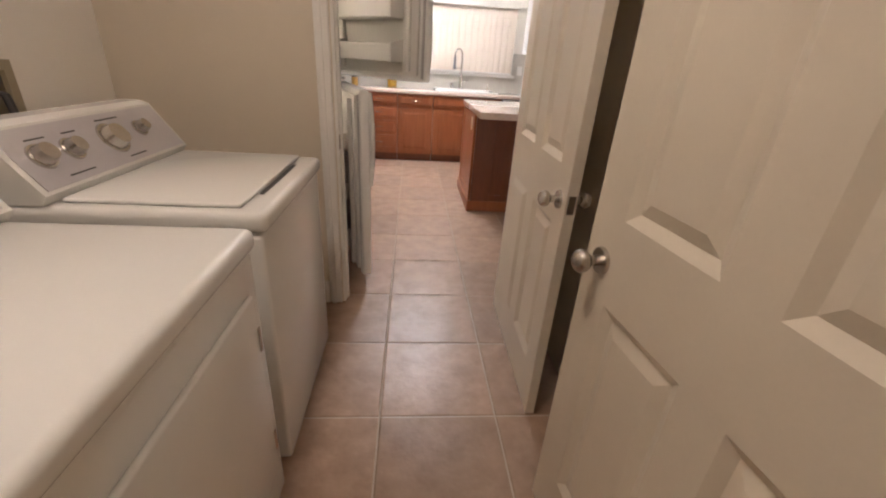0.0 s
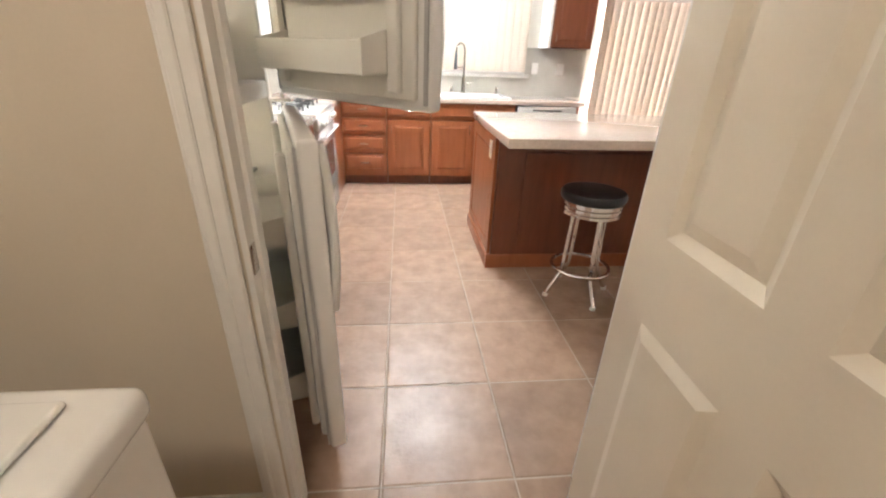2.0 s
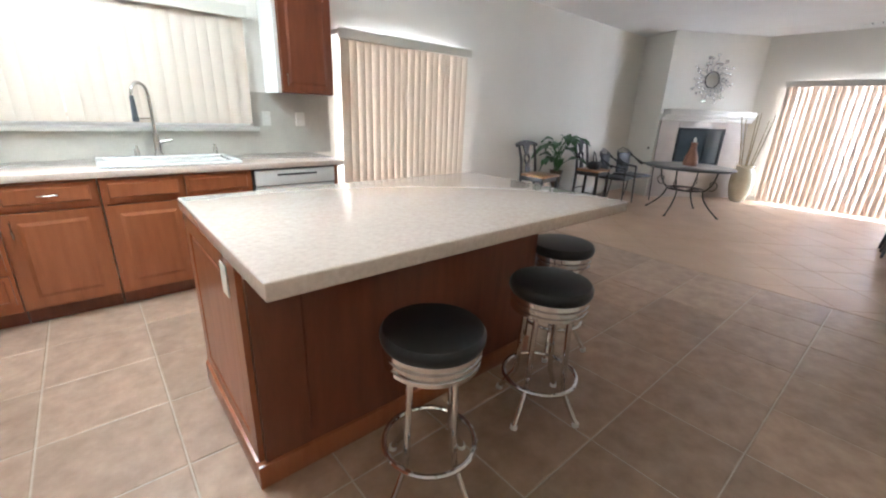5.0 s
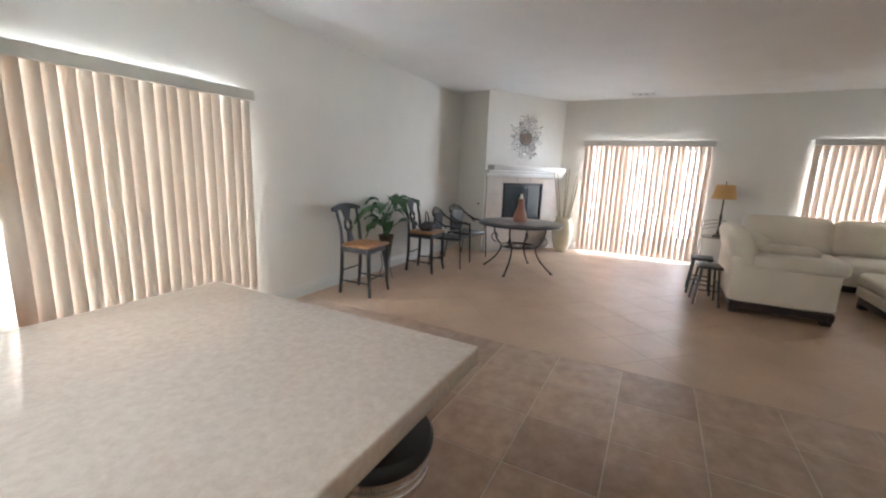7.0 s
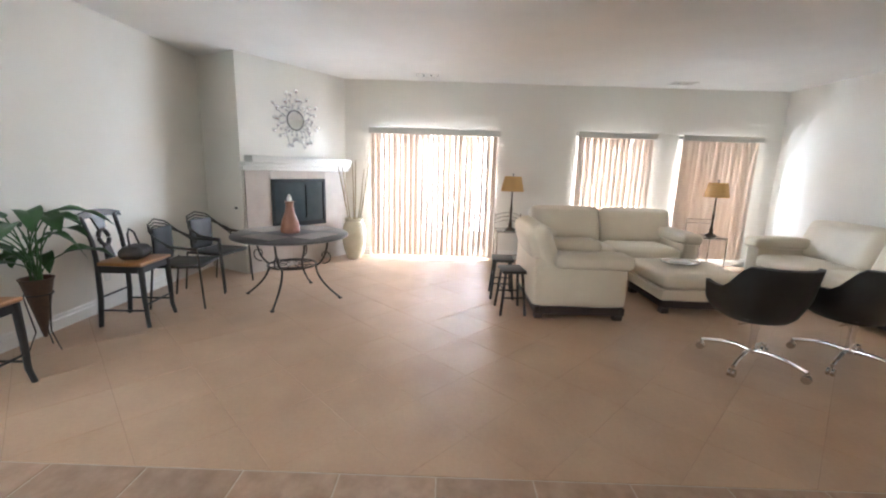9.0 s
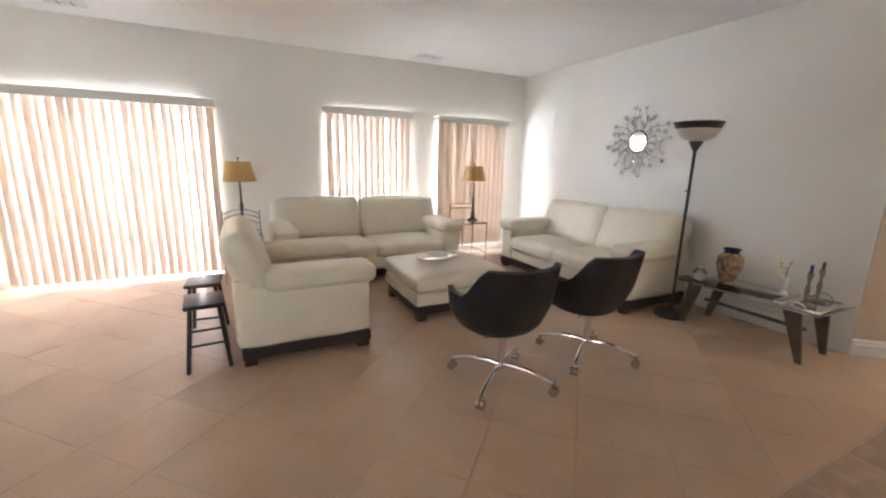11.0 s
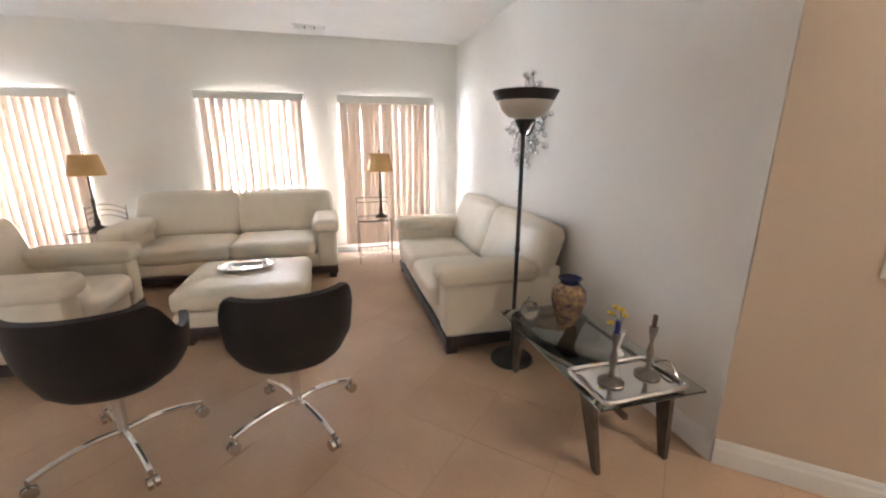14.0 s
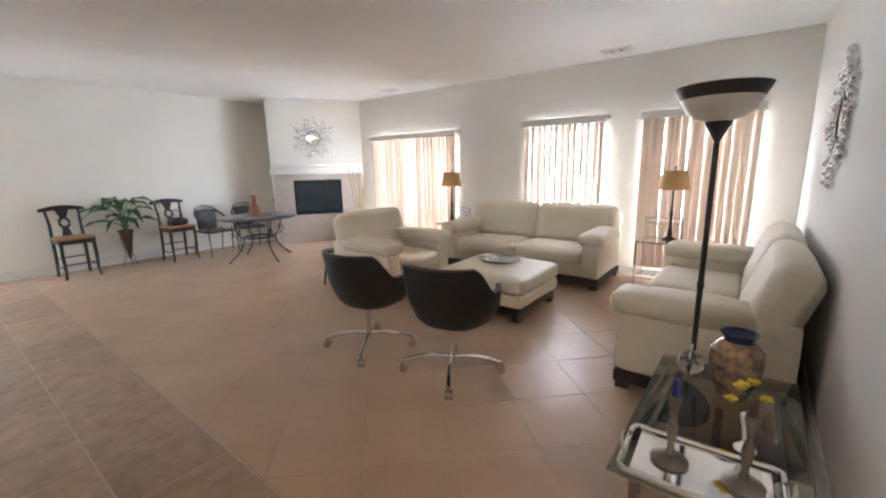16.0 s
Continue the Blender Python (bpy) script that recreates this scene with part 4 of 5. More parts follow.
for sx in (-1, 1):
    for sy in (-1, 1):
        bm = B()
        box(bm, sx * 0.37 - 0.04, sx * 0.37 + 0.04, sy * 0.40 - 0.04, sy * 0.40 + 0.04, 0, 0.059)
        part("foot", bm, ESPRESSO, ot, "dark wooden foot", smooth=False)
bm = B()
cushion(bm, -0.44, 0.44, -0.47, 0.47, 0.141, 0.27, 0.03, 3, 0.004)
part("base", bm, CREAM, ot)
bm = B()
cushion(bm, -0.45, 0.45, -0.48, 0.48, 0.265, 0.43, 0.055, 4, 0.015, 7)
part("cushion", bm, CREAM, ot, "padded leather top")


def dish(name, rx, ry, x, y, z, label):
    t = thing(name, x, y, z, 8, label, "tray")
    bm = B()
    lathe(bm, ((0.02, 0.0), (0.6, 0.0), (0.68, 0.006), (0.72, 0.018), (0.98, 0.026), (1.0, 0.030), (0.98, 0.032), (0.72, 0.023), (0.62, 0.005), (0.02, 0.004)), 40)
    for v in bm.verts:
        v.co.x *= rx
        v.co.y *= ry
    part("plate", bm, CHROME, t)
    bm = B()
    tube(bm, [(rx * math.cos(a), ry * math.sin(a), 0.031) for a in [2 * math.pi * i / 40 for i in range(40)]], 0.006, 6, True)
    part("rim", bm, CHROME, t, "beaded silver rim")
    return t


dish("serving_tray", 0.16, 0.22, 7.28, 0.14, 0.442, "oval silver tray on the ottoman")

# swivel chairs


def swivel_chair(m, spin):
    t = thing("swivel_chair", 0, 0, 0, 0, "black leather bucket swivel chair on chrome casters", "chair", "swivel chairs")
    bm = B()
    nu, nv = 32, 10
    ahead = Vector((0.05, 0, 0))
    g = []
    for i in range(nu + 1):
        th = radians(-125 + 250 * i / nu)
        k = abs(th) / radians(125)
        s = min(1, max(0, (k - 0.42) / 0.30))
        s = s * s * (3 - 2 * s)
        htop = 0.825 * (1 - s) + 0.63 * s
        row = []
        for j in range(nv + 1):
            f = j / nv
            z = 0.385 + (htop - 0.385) * f
            r = 0.215 + 0.085 * min(1, f * 2.2) ** 0.5 + 0.025 * f
            lean = -0.07 * max(0, f - 0.2) * (1 - k)
            row.append(bm.verts.new(ahead + Vector((-r * math.copysign(abs(math.cos(th)) ** 0.8, math.cos(th)) * 0.95 + lean, r * math.copysign(abs(math.sin(th)) ** 0.85, math.sin(th)), z))))
        g.append(row)
    for i in range(nu):
        for j in range(nv):
            bm.faces.new((g[i][j], g[i + 1][j], g[i + 1][j + 1], g[i][j + 1]))
    bmesh.ops.recalc_face_normals(bm, faces=bm.faces)
    bmesh.ops.solidify(bm, geom=list(bm.faces), thickness=0.035)
    part("shell", bm, BLACKL, t, "black leather bucket back with arms")
    bm = B()
    cushion(bm, -0.15, 0.29, -0.215, 0.215, 0.40, 0.50, 0.05, 2, 0.015)
    part("seat", bm, BLACKL, t, "black leather seat cushion")
    bm = B()
    cyl(bm, (0, 0, 0.10), (0, 0, 0.30), 0.024, n=16)
    cyl(bm, (0, 0, 0.30), (0, 0, 0.398), 0.032, n=16)
    cyl(bm, (0.04, 0, 0.372), (0.04, 0, 0.40), 0.12, 0.17, 24)
    part("column", bm, CHROME, t, "chrome column")
    bm = B()
    tube(bm, [(0.0, 0.03, 0.345), (0.0, 0.14, 0.335)], 0.006)
    part("lever", bm, CHROME, t)
    for k in range(4):
        a = k * math.pi / 2 + math.pi / 4 + radians(spin)
        c, s = math.cos(a), math.sin(a)
        bm = B()
        tube(bm, bend((0.015 * c, 0.015 * s, 0.125), (0.16 * c, 0.16 * s, 0.15), (0.345 * c, 0.345 * s, 0.083), 10), 0.015, 8)
        leg = part("leg", bm, CHROME, t, "curved chrome leg")
        bm = B()
        cyl(bm, (0.35 * c, 0.35 * s, 0.06), (0.35 * c, 0.35 * s, 0.095), 0.008)
        for d in (-0.014, 0.014):
            cyl(bm, (0.35 * c - s * (d - 0.009), 0.35 * s + c * (d - 0.009), 0.03), (0.35 * c - s * (d + 0.009), 0.35 * s + c * (d + 0.009), 0.03), 0.03, n=16)
        part("caster", bm, NICKEL, leg, "shiny ball caster")
    t.matrix_world = m
    return t


swivel_chair(pose(5.665, 0.445, 0, 0, 0, 2), -10)
swivel_chair(pose(5.715, -0.36, 0, 0, 0, 10), -22)

# ---- floor lamp ----
fl = thing("floor_lamp", 6.01, -1.78, 0, 0, "black torchiere floor lamp with frosted glass bowl", "floor lamp")
bm = B()
lathe(bm, ((0.145, 0.0), (0.15, 0.01), (0.14, 0.03), (0.05, 0.045), (0.025, 0.06)), 32)
part("base", bm, BLACKM, fl)
bm = B()
cyl(bm, (0, 0, 0.05), (0, 0, 1.56), 0.0135, n=14)
cyl(bm, (0, 0, 0.80), (0, 0, 0.83), 0.017, n=14)
cyl(bm, (0.012, 0, 1.20), (0.035, 0, 1.20), 0.006, n=8)
part("pole", bm, BLACKM, fl)
bm = B()
lathe(bm, ((0.016, 1.55), (0.025, 1.57), (0.04, 1.60), (0.055, 1.625), (0.058, 1.64)), 24)
part("cup", bm, BLACKM, fl)
bm = B()
lathe(bm, ((0.045, 1.641), (0.10, 1.655), (0.145, 1.69), (0.165, 1.73), (0.170, 1.745), (0.160, 1.745), (0.135, 1.70), (0.09, 1.67), (0.03, 1.66)), 36)
part("glass_bowl", bm, surf("frosted_bowl", (0.62, 0.56, 0.48), (0.55, 0.5, 0.43), 8, 0.35), fl, "frosted glass bowl")
bm = B()
lathe(bm, ((0.172, 1.746), (0.185, 1.77), (0.20, 1.80), (0.195, 1.803), (0.178, 1.775), (0.164, 1.7465)), 36)
part("rim", bm, BLACKM, fl, "black metal rim")

# ---- fireplace ----
fpl = thing("fireplace", FA.x, FA.y, 0, FANG, "corner fireplace with white mantel and tiled surround", "fireplace")
OX0, OX1, OZ0, OZ1 = 0.385, 1.29, 0.56, 1.235
stones = [(OX0 + (OX1 - OX0) * q / 3, OX0 + (OX1 - OX0) * (q + 1) / 3, a, b) for q in range(3) for a, b in ((OZ1, 1.345), (0.28, OZ0), (0.0, 0.28))]
stones += [(a, b, 1.345 * q / 4, 1.345 * (q + 1) / 4) for q in range(4) for a, b in ((0.03, OX0), (OX1, FL - 0.03))]
for xa, xb, za, zb in stones:
    bm = B()
    box(bm, xa + 0.0012, xb - 0.0012, -0.03, -0.004, za + 0.0012, zb - 0.0012, 0.002, 1)
    part("stone_tile", bm, STONE_FP, fpl, smooth=False)
bm = B()
for xa, xb, za, zb in ((0.03, OX0, 0, 1.345), (OX1, FL - 0.03, 0, 1.345), (OX0, OX1, OZ1, 1.345), (OX0, OX1, 0, OZ0)):
    box(bm, xa, xb, -0.026, -0.002, za, zb)
part("mortar_bed", bm, STONE_FP, fpl, smooth=False)
bm = B()
box(bm, -0.03, FL - 0.02, -0.10, -0.002, 1.346, 1.40, 0.006, 2)
box(bm, -0.02, FL - 0.03, -0.15, -0.002, 1.4005, 1.45, 0.01, 3)
box(bm, 0.05, FL - 0.05, -0.19, -0.002, 1.4505, 1.53, 0.006, 2)
part("mantel", bm, TRIM, fpl, "white stepped wooden mantel shelf")
bm = B()
w = 0.045
box(bm, OX0, OX0 + w, -0.045, -0.004, OZ0, OZ1, 0.004, 1)
box(bm, OX1 - w, OX1, -0.045, -0.004, OZ0, OZ1, 0.004, 1)
box(bm, OX0 + w, OX1 - w, -0.045, -0.004, OZ1 - w, OZ1, 0.004, 1)
box(bm, OX0 + w, OX1 - w, -0.045, -0.004, OZ0, OZ0 + w * 1.6, 0.004, 1)
part("firebox_frame", bm, FIREBLK, fpl, "black metal firebox frame")
bm = B()
box(bm, OX0 + w, OX1 - w, -0.022, -0.006, OZ0 + w * 1.6, OZ1 - w)
part("firebox_glass", bm, surf("dark_fire_glass", (0.025, 0.035, 0.04), (0.04, 0.05, 0.055), 4, 0.08), fpl, "dark firebox glass", smooth=False)
bm = B()
box(bm, (OX0 + OX1) / 2 + 0.10, (OX0 + OX1) / 2 + 0.115, -0.034, -0.0225, OZ0 + 0.12, OZ1 - 0.1)
part("door_bar", bm, FIREBLK, fpl, smooth=False)
bm = B()
cyl(bm, (-0.26, -0.02, 0.86), (-0.26, 0.0, 0.86), 0.016)
sv = solid("gas_key_plate", bm, BLACKM, "small dark gas key plate on the wall", "gas key", m=pose(8.02, 5.80, 0, 0, 0, 56))


STEEL = surf("dark_wire", (0.22, 0.22, 0.23), (0.16, 0.16, 0.17), 8, 0.3, metal=0.9)


def sunburst(name, m, label, rays, r_in, r_out, seed):
    """A round mirror amid wavy wires with beads; in the plane x-z, facing -y."""
    t = thing(name, 0, 0, 0, 0, label, "wall mirror")
    t.matrix_world = m
    rnd = random.Random(seed)
    bm = B()
    cyl(bm, (0, -0.012, 0), (0, -0.004, 0), r_in, n=36)
    part("mirror_glass", bm, surf("mirror_silver", (0.92, 0.92, 0.92), (0.9, 0.9, 0.9), 3, 0.03, metal=1), t, "round mirror glass")
    bm = B()
    tube(bm, [(x, -0.010, z) for x, z, _ in circle(0, 0, 0, r_in + 0.004, 36)], 0.008, 8, True)
    part("mirror_rim", bm, BLACKM, t, "thin black metal rim")
    for i in range(rays):
        a = 2 * math.pi * i / rays + rnd.uniform(-0.05, 0.05)
        L = r_out * (1.0, 0.72, 0.88)[i % 3] * rnd.uniform(0.95, 1.05)
        turn, swing = rnd.choice((-1, 1)), rnd.uniform(0.10, 0.17)
        pts = []
        for q in range(13):
            f = q / 12
            r = r_in + (L - r_in) * f
            b = a + turn * swing * math.sin(f * 5.2) * (0.4 + 0.6 * f)
            pts.append(Vector((r * math.cos(b), -0.008 - 0.010 * f, r * math.sin(b))))
        bm = B()
        tube(bm, pts, 0.0024, 5)
        wv = part("wire", bm, STEEL, t)
        for q, size in ((12, rnd.uniform(0.022, 0.032)), (rnd.choice((7, 8)), rnd.uniform(0.016, 0.024)), (4, rnd.uniform(0.008, 0.012))):
            side = Vector((-math.sin(a), 0, math.cos(a))) * (0.0 if q == 12 else 0.018 * turn)
            bm = B()
            ball(bm, pts[q] + side, size, 10)
            part("bead", bm, CHROME, wv, "shiny round bead")
            if q < 12:
                bm = B()
                tube(bm, [pts[q - 2], pts[q] + side], 0.0024, 5)
                part("twig", bm, STEEL, wv)
    return t


fm = FA + FD * 0.82 - FN * 0.004
sunburst("sunburst_mirror", pose(fm.x, fm.y, 2.03, 0, 0, FANG), "silver sunburst mirror above the mantel", 27, 0.125, 0.385, 3)
sunburst("sunburst_mirror", pose(7.05, SOUTH + 0.003, 1.69, 0, 0, 180), "silver sunburst mirror above the sofa", 30, 0.12, 0.40, 8)

# ---- floor vase with reeds ----
fv = thing("floor_vase", 8.97, 4.30, 0, 0, "tall ivory ceramic floor vase with dry reeds", "vase")
bm = B()
lathe(bm, ((0.10, 0.0), (0.115, 0.01), (0.16, 0.15), (0.185, 0.30), (0.185, 0.42), (0.165, 0.53), (0.135, 0.58), (0.125, 0.60), (0.14, 0.62), (0.14, 0.64), (0.115, 0.64), (0.105, 0.60)), 36)
part("body", bm, CERAMIC, fv)
REED = surf("dry_reed", (0.38, 0.30, 0.16), (0.28, 0.21, 0.11), 12, 0.7)
for dx, dy, h in ((-0.05, 0.24, 1.5), (0.02, 0.18, 1.42), (0.0, 0.02, 1.48), (0.03, -0.02, 1.52), (0.0, -0.16, 1.40), (-0.03, -0.24, 1.5)):
    bm = B()
    b0 = Vector((dx * 0.2, dy * 0.25, 0.45))
    tube(bm, [b0, b0.lerp(Vector((dx, dy, h)), 0.5) + Vector((0.006, -0.005, 0)), (dx, dy, h)], [0.010, 0.009, 0.006], 7)
    part("reed", bm, REED, fv, "dry bamboo reed")

# ---- dining table and chairs ----
dt = thing("dining_table", 6.98, 4.53, 0, 0, "round black wrought-iron table with scrolled legs", "table")
bm = B()
lathe(bm, ((0.05, 0.675), (0.58, 0.675), (0.60, 0.685), (0.60, 0.70), (0.585, 0.71), (0.05, 0.712)), 56)
part("tabletop", bm, surf("dark_slate_top", (0.05, 0.05, 0.055), (0.09, 0.085, 0.085), 6, 0.3), dt, "dark mosaic tabletop")
for k in range(4):
    a = radians(k * 90 - 2)
    c, s = math.cos(a), math.sin(a)
    bm = B()
    tube(bm, bend((0.40 * c, 0.40 * s, 0.672), (0.38 * c, 0.38 * s, 0.42), (0.26 * c, 0.26 * s, 0.36), 9) + bend((0.26 * c, 0.26 * s, 0.36), (0.26 * c, 0.26 * s, 0.20), (0.52 * c, 0.52 * s, 0.01), 10)[1:], 0.011, 8)
    leg = part("leg", bm, BLACKM, dt, "bent iron leg")
    bm = B()
    sp = []
    for i in range(22):
        f = i / 21
        ang = -1.9 + 5.4 * f
        rad = 0.085 * (1 - 0.72 * f)
        q = 0.36 + rad * math.cos(ang)
        sp.append((q * c, q * s, 0.47 + rad * math.sin(ang)))
    tube(bm, sp, 0.007, 6)
    part("scroll", bm, BLACKM, leg, "iron scroll")
    bm = B()
    cyl(bm, (0.52 * c, 0.52 * s, 0.0), (0.52 * c, 0.52 * s, 0.014), 0.022)
    part("foot", bm, BLACKM, leg)
bm = B()
tube(bm, circle(0, 0, 0.365, 0.25, 36), 0.010, 8, True)
part("stretcher_ring", bm, BLACKM, dt)
bm = B()
tube(bm, circle(0, 0, 0.365, 0.18, 30), 0.007, 6, True)
for k in range(8):
    a = k * math.pi / 4
    tube(bm, [(0.06 * math.cos(a), 0.06 * math.sin(a), 0.365), (0.245 * math.cos(a), 0.245 * math.sin(a), 0.365)], 0.005, 6)
part("lower_shelf", bm, BLACKM, dt)
MAT = surf("grey_placemat", (0.42, 0.38, 0.35), (0.36, 0.33, 0.30), 30, 0.8)
for k in range(4):
    a = radians(k * 90 - 135 + 20)
    bm = B()
    box(bm, -0.13, 0.13, -0.20, 0.20, 0, 0.004, 0.0015, 1)
    solid("placemat", bm, MAT, "grey woven placemat on the round table", "placemat", "placemats", m=pose(6.98 + 0.34 * math.cos(a), 4.53 + 0.34 * math.sin(a), 0.713, 0, 0, math.degrees(a)))
cb = thing("carafe", 6.94, 4.52, 0.713, 0, "terracotta carafe with stopper on the round table", "carafe")
bm = B()
lathe(bm, ((0.05, 0), (0.095, 0.01), (0.10, 0.05), (0.085, 0.13), (0.05, 0.22), (0.038, 0.29), (0.045, 0.335), (0.05, 0.34), (0.03, 0.342)), 28)
part("body", bm, surf("terracotta", (0.30, 0.13, 0.07), (0.22, 0.09, 0.05), 14, 0.5, bump=0.3), cb)
bm = B()
lathe(bm, ((0.02, 0.342), (0.025, 0.365), (0.015, 0.39), (0.012, 0.41)), 14)
part("stopper", bm, WHITE_PL, cb, "pale stopper")


def counter_chair(m, label):
    """Faces -y; seat 0.56 m high, back to 1.0 m."""
    t = thing("counter_chair", 0, 0, 0, 0, label, "chair", "wooden counter chairs")
    bm = B()
    vs = box(bm, -0.215, 0.215, -0.20, 0.20, 0.545, 0.575, 0.010, 3)
    for v in vs:
        if v.co.y > 0:
            v.co.x *= 0.88
    part("seat", bm, OAK, t, "honey oak seat")
    bm = B()
    for x0, x1, y0, y1 in ((-0.17, 0.17, -0.185, -0.165), (-0.17, 0.17, 0.165, 0.185), (-0.19, -0.17, -0.16, 0.16), (0.17, 0.19, -0.16, 0.16)):
        box(bm, x0, x1, y0, y1, 0.485, 0.544)
    part("apron", bm, BLACKW, t, smooth=False)
    for s in (-1, 1):
        bm = B()
        tube(bm, [(s * 0.18, -0.175, 0.545), (s * 0.185, -0.18, 0.30), (s * 0.18, -0.185, 0.10), (s * 0.195, -0.20, 0.0)], [0.024, 0.022, 0.018, 0.017], 10)
        part("leg", bm, BLACKW, t)
        bm = B()
        tube(bm, [(s * 0.18, 0.21, 0.0), (s * 0.175, 0.185, 0.25), (s * 0.175, 0.18, 0.56), (s * 0.17, 0.20, 0.75), (s * 0.185, 0.25, 0.955)], [0.019, 0.021, 0.021, 0.018, 0.016], 10)
        part("leg", bm, BLACKW, t, "rear leg running up to the back")
    bm = B()
    a = bend((-0.25, 0.245, 0.925), (0, 0.285, 0.955), (0.25, 0.245, 0.925), 13)
    b = bend((-0.25, 0.255, 0.965), (0, 0.30, 1.045), (0.25, 0.255, 0.965), 13)
    ra = [[bm.verts.new(p + Vector((0, d, 0))) for p in row] for row in (a, b) for d in (-0.011, 0.011)]
    for i in range(12):
        for p, q in ((0, 2), (3, 1), (2, 3), (1, 0)):
            bm.faces.new((ra[p][i], ra[p][i + 1], ra[q][i + 1], ra[q][i]))
    for i in (0, 12):
        bm.faces.new((ra[0][i], ra[2][i], ra[3][i], ra[1][i]))
    part("crest_rail", bm, BLACKW, t, "curved crest rail")
    bm = B()

    def back_y(z):
        return 0.19 + (z - 0.57) * 0.19
    ringp = [(0.055 * math.cos(u), back_y(0.76 + 0.065 * math.sin(u)), 0.76 + 0.065 * math.sin(u)) for u in [2 * math.pi * i / 24 for i in range(24)]]
    tube(bm, ringp, 0.017, 8, True)
    for z0, z1, w0, w1 in ((0.575, 0.70, 0.055, 0.03), (0.82, 0.94, 0.03, 0.075)):
        vs = box(bm, -1, 1, -0.009, 0.009, z0, z1)
        for v in vs:
            v.co.x *= w0 if v.co.z < (z0 + z1) / 2 else w1
            v.co.y += back_y(v.co.z)
    part("splat", bm, BLACKW, t, "pierced black back splat")
    bm = B()
    for p, q in (((-0.18, -0.18, 0.20), (0.18, -0.18, 0.20)), ((-0.18, 0.19, 0.26), (0.18, 0.19, 0.26)), ((-0.18, -0.18, 0.15), (-0.18, 0.2, 0.15)), ((0.18, -0.18, 0.15), (0.18, 0.2, 0.15))):
        tube(bm, [p, q], 0.009, 8)
    part("stretcher", bm, BLACKW, t)
    t.matrix_world = m
    return t


counter_chair(pose(4.85, 5.68, 0, 0, 0, 4), "black wooden counter chair with honey oak seat")
counter_chair(pose(6.16, 5.63, 0, 0, 0, 4), "black wooden counter chair with a bag on it")
bg = thing("handbag", 6.18, 5.62, 0.576, 15, "small black leather bag on the chair seat", "bag")
bm = B()
cushion(bm, -0.14, 0.14, -0.09, 0.09, 0.0, 0.11, 0.05, 3, 0.01)
part("body", bm, BLACKL, bg)
bm = B()
tube(bm, [(-0.09, 0, 0.10), (-0.06, 0.02, 0.22), (0, 0.03, 0.26), (0.06, 0.02, 0.22), (0.09, 0, 0.10)], 0.008)
part("handle", bm, BLACKL, bg)


def metal_chair(m):
    t = thing("patio_chair", 0, 0, 0, 0, "black metal patio armchair with bowed back", "chair", "black metal chairs")
    bm = B()
    cushion(bm, -0.23, 0.23, -0.22, 0.22, 0.40, 0.44, 0.018, 4, 0.004)
    part("seat", bm, BLACKV, t, "black mesh seat")
    bm = B()
    for k in range(3):
        tube(bm, [(-0.26 + 0.012 * k, 0.0, 0.62 - 0.02 * k), (-0.24 + 0.01 * k, 0.17, 0.70), (-0.15, 0.26, 0.82 - 0.03 * k), (0, 0.28, 0.86 - 0.035 * k), (0.15, 0.26, 0.82 - 0.03 * k), (0.24 - 0.01 * k, 0.17, 0.70), (0.26 - 0.012 * k, 0.0, 0.62 - 0.02 * k)], 0.008, 6)
    part("back_frame", bm, BLACKM, t, "bowed triple back rail")
    bm = B()
    cushion(bm, -0.17, 0.17, 0.20, 0.235, 0.44, 0.78, 0.016, 6, 0.004)
    part("back_panel", bm, BLACKV, t)
    for s in (-1, 1):
        bm = B()
        tube(bm, [(s * 0.25, 0.06, 0.625), (s * 0.26, -0.12, 0.61), (s * 0.26, -0.22, 0.60)], 0.014, 8)
        part("armrest", bm, BLACKM, t)
        for y0, y1 in ((-0.21, -0.24), (0.20, 0.26)):
            bm = B()
            tube(bm, [(s * 0.25, y0, 0.60 if y0 < 0 else 0.44), (s * 0.25, y1, 0.0)], 0.010, 8)
            part("leg", bm, BLACKM, t)
    t.matrix_world = m
    return t


mc = metal_chair(pose(6.70, 5.50, 0, 0, 0, 8))
copy_thing(mc, pose(7.32, 5.52, 0, 0, 0, -8))

# ---- potted plant in a cone planter ----
pl = thing("potted_plant", 5.52, 5.86, 0, 0, "green broad-leaved plant in a dark cone planter", "plant")
bm = B()
lathe(bm, ((0.012, 0.10), (0.045, 0.28), (0.095, 0.54), (0.105, 0.56), (0.09, 0.56), (0.08, 0.52), (0.02, 0.50)), 20)
part("planter", bm, surf("dark_woven", (0.07, 0.04, 0.025), (0.11, 0.06, 0.035), 40, 0.6, bump=0.5), pl, "dark woven cone planter")
bm = B()
tube(bm, circle(0, 0, 0.44, 0.082, 20), 0.005, 6, True)
for k in range(3):
    a = k * 2.094 + 0.5
    tube(bm, [(0.085 * math.cos(a), 0.085 * math.sin(a), 0.44), (0.05 * math.cos(a), 0.05 * math.sin(a), 0.15), (0.11 * math.cos(a), 0.11 * math.sin(a), 0.0)], 0.005, 6)
part("stand", bm, BLACKM, pl, "thin metal stand")
bm = B()
lathe(bm, ((0.01, 0.50), (0.078, 0.515), (0.02, 0.535)), 16)
part("soil", bm, surf("moss", (0.10, 0.06, 0.03)), pl)
LEAF = surf("leaf_green", (0.035, 0.10, 0.025), (0.06, 0.15, 0.04), 9, 0.35, rand=0.15)
rl = random.Random(11)


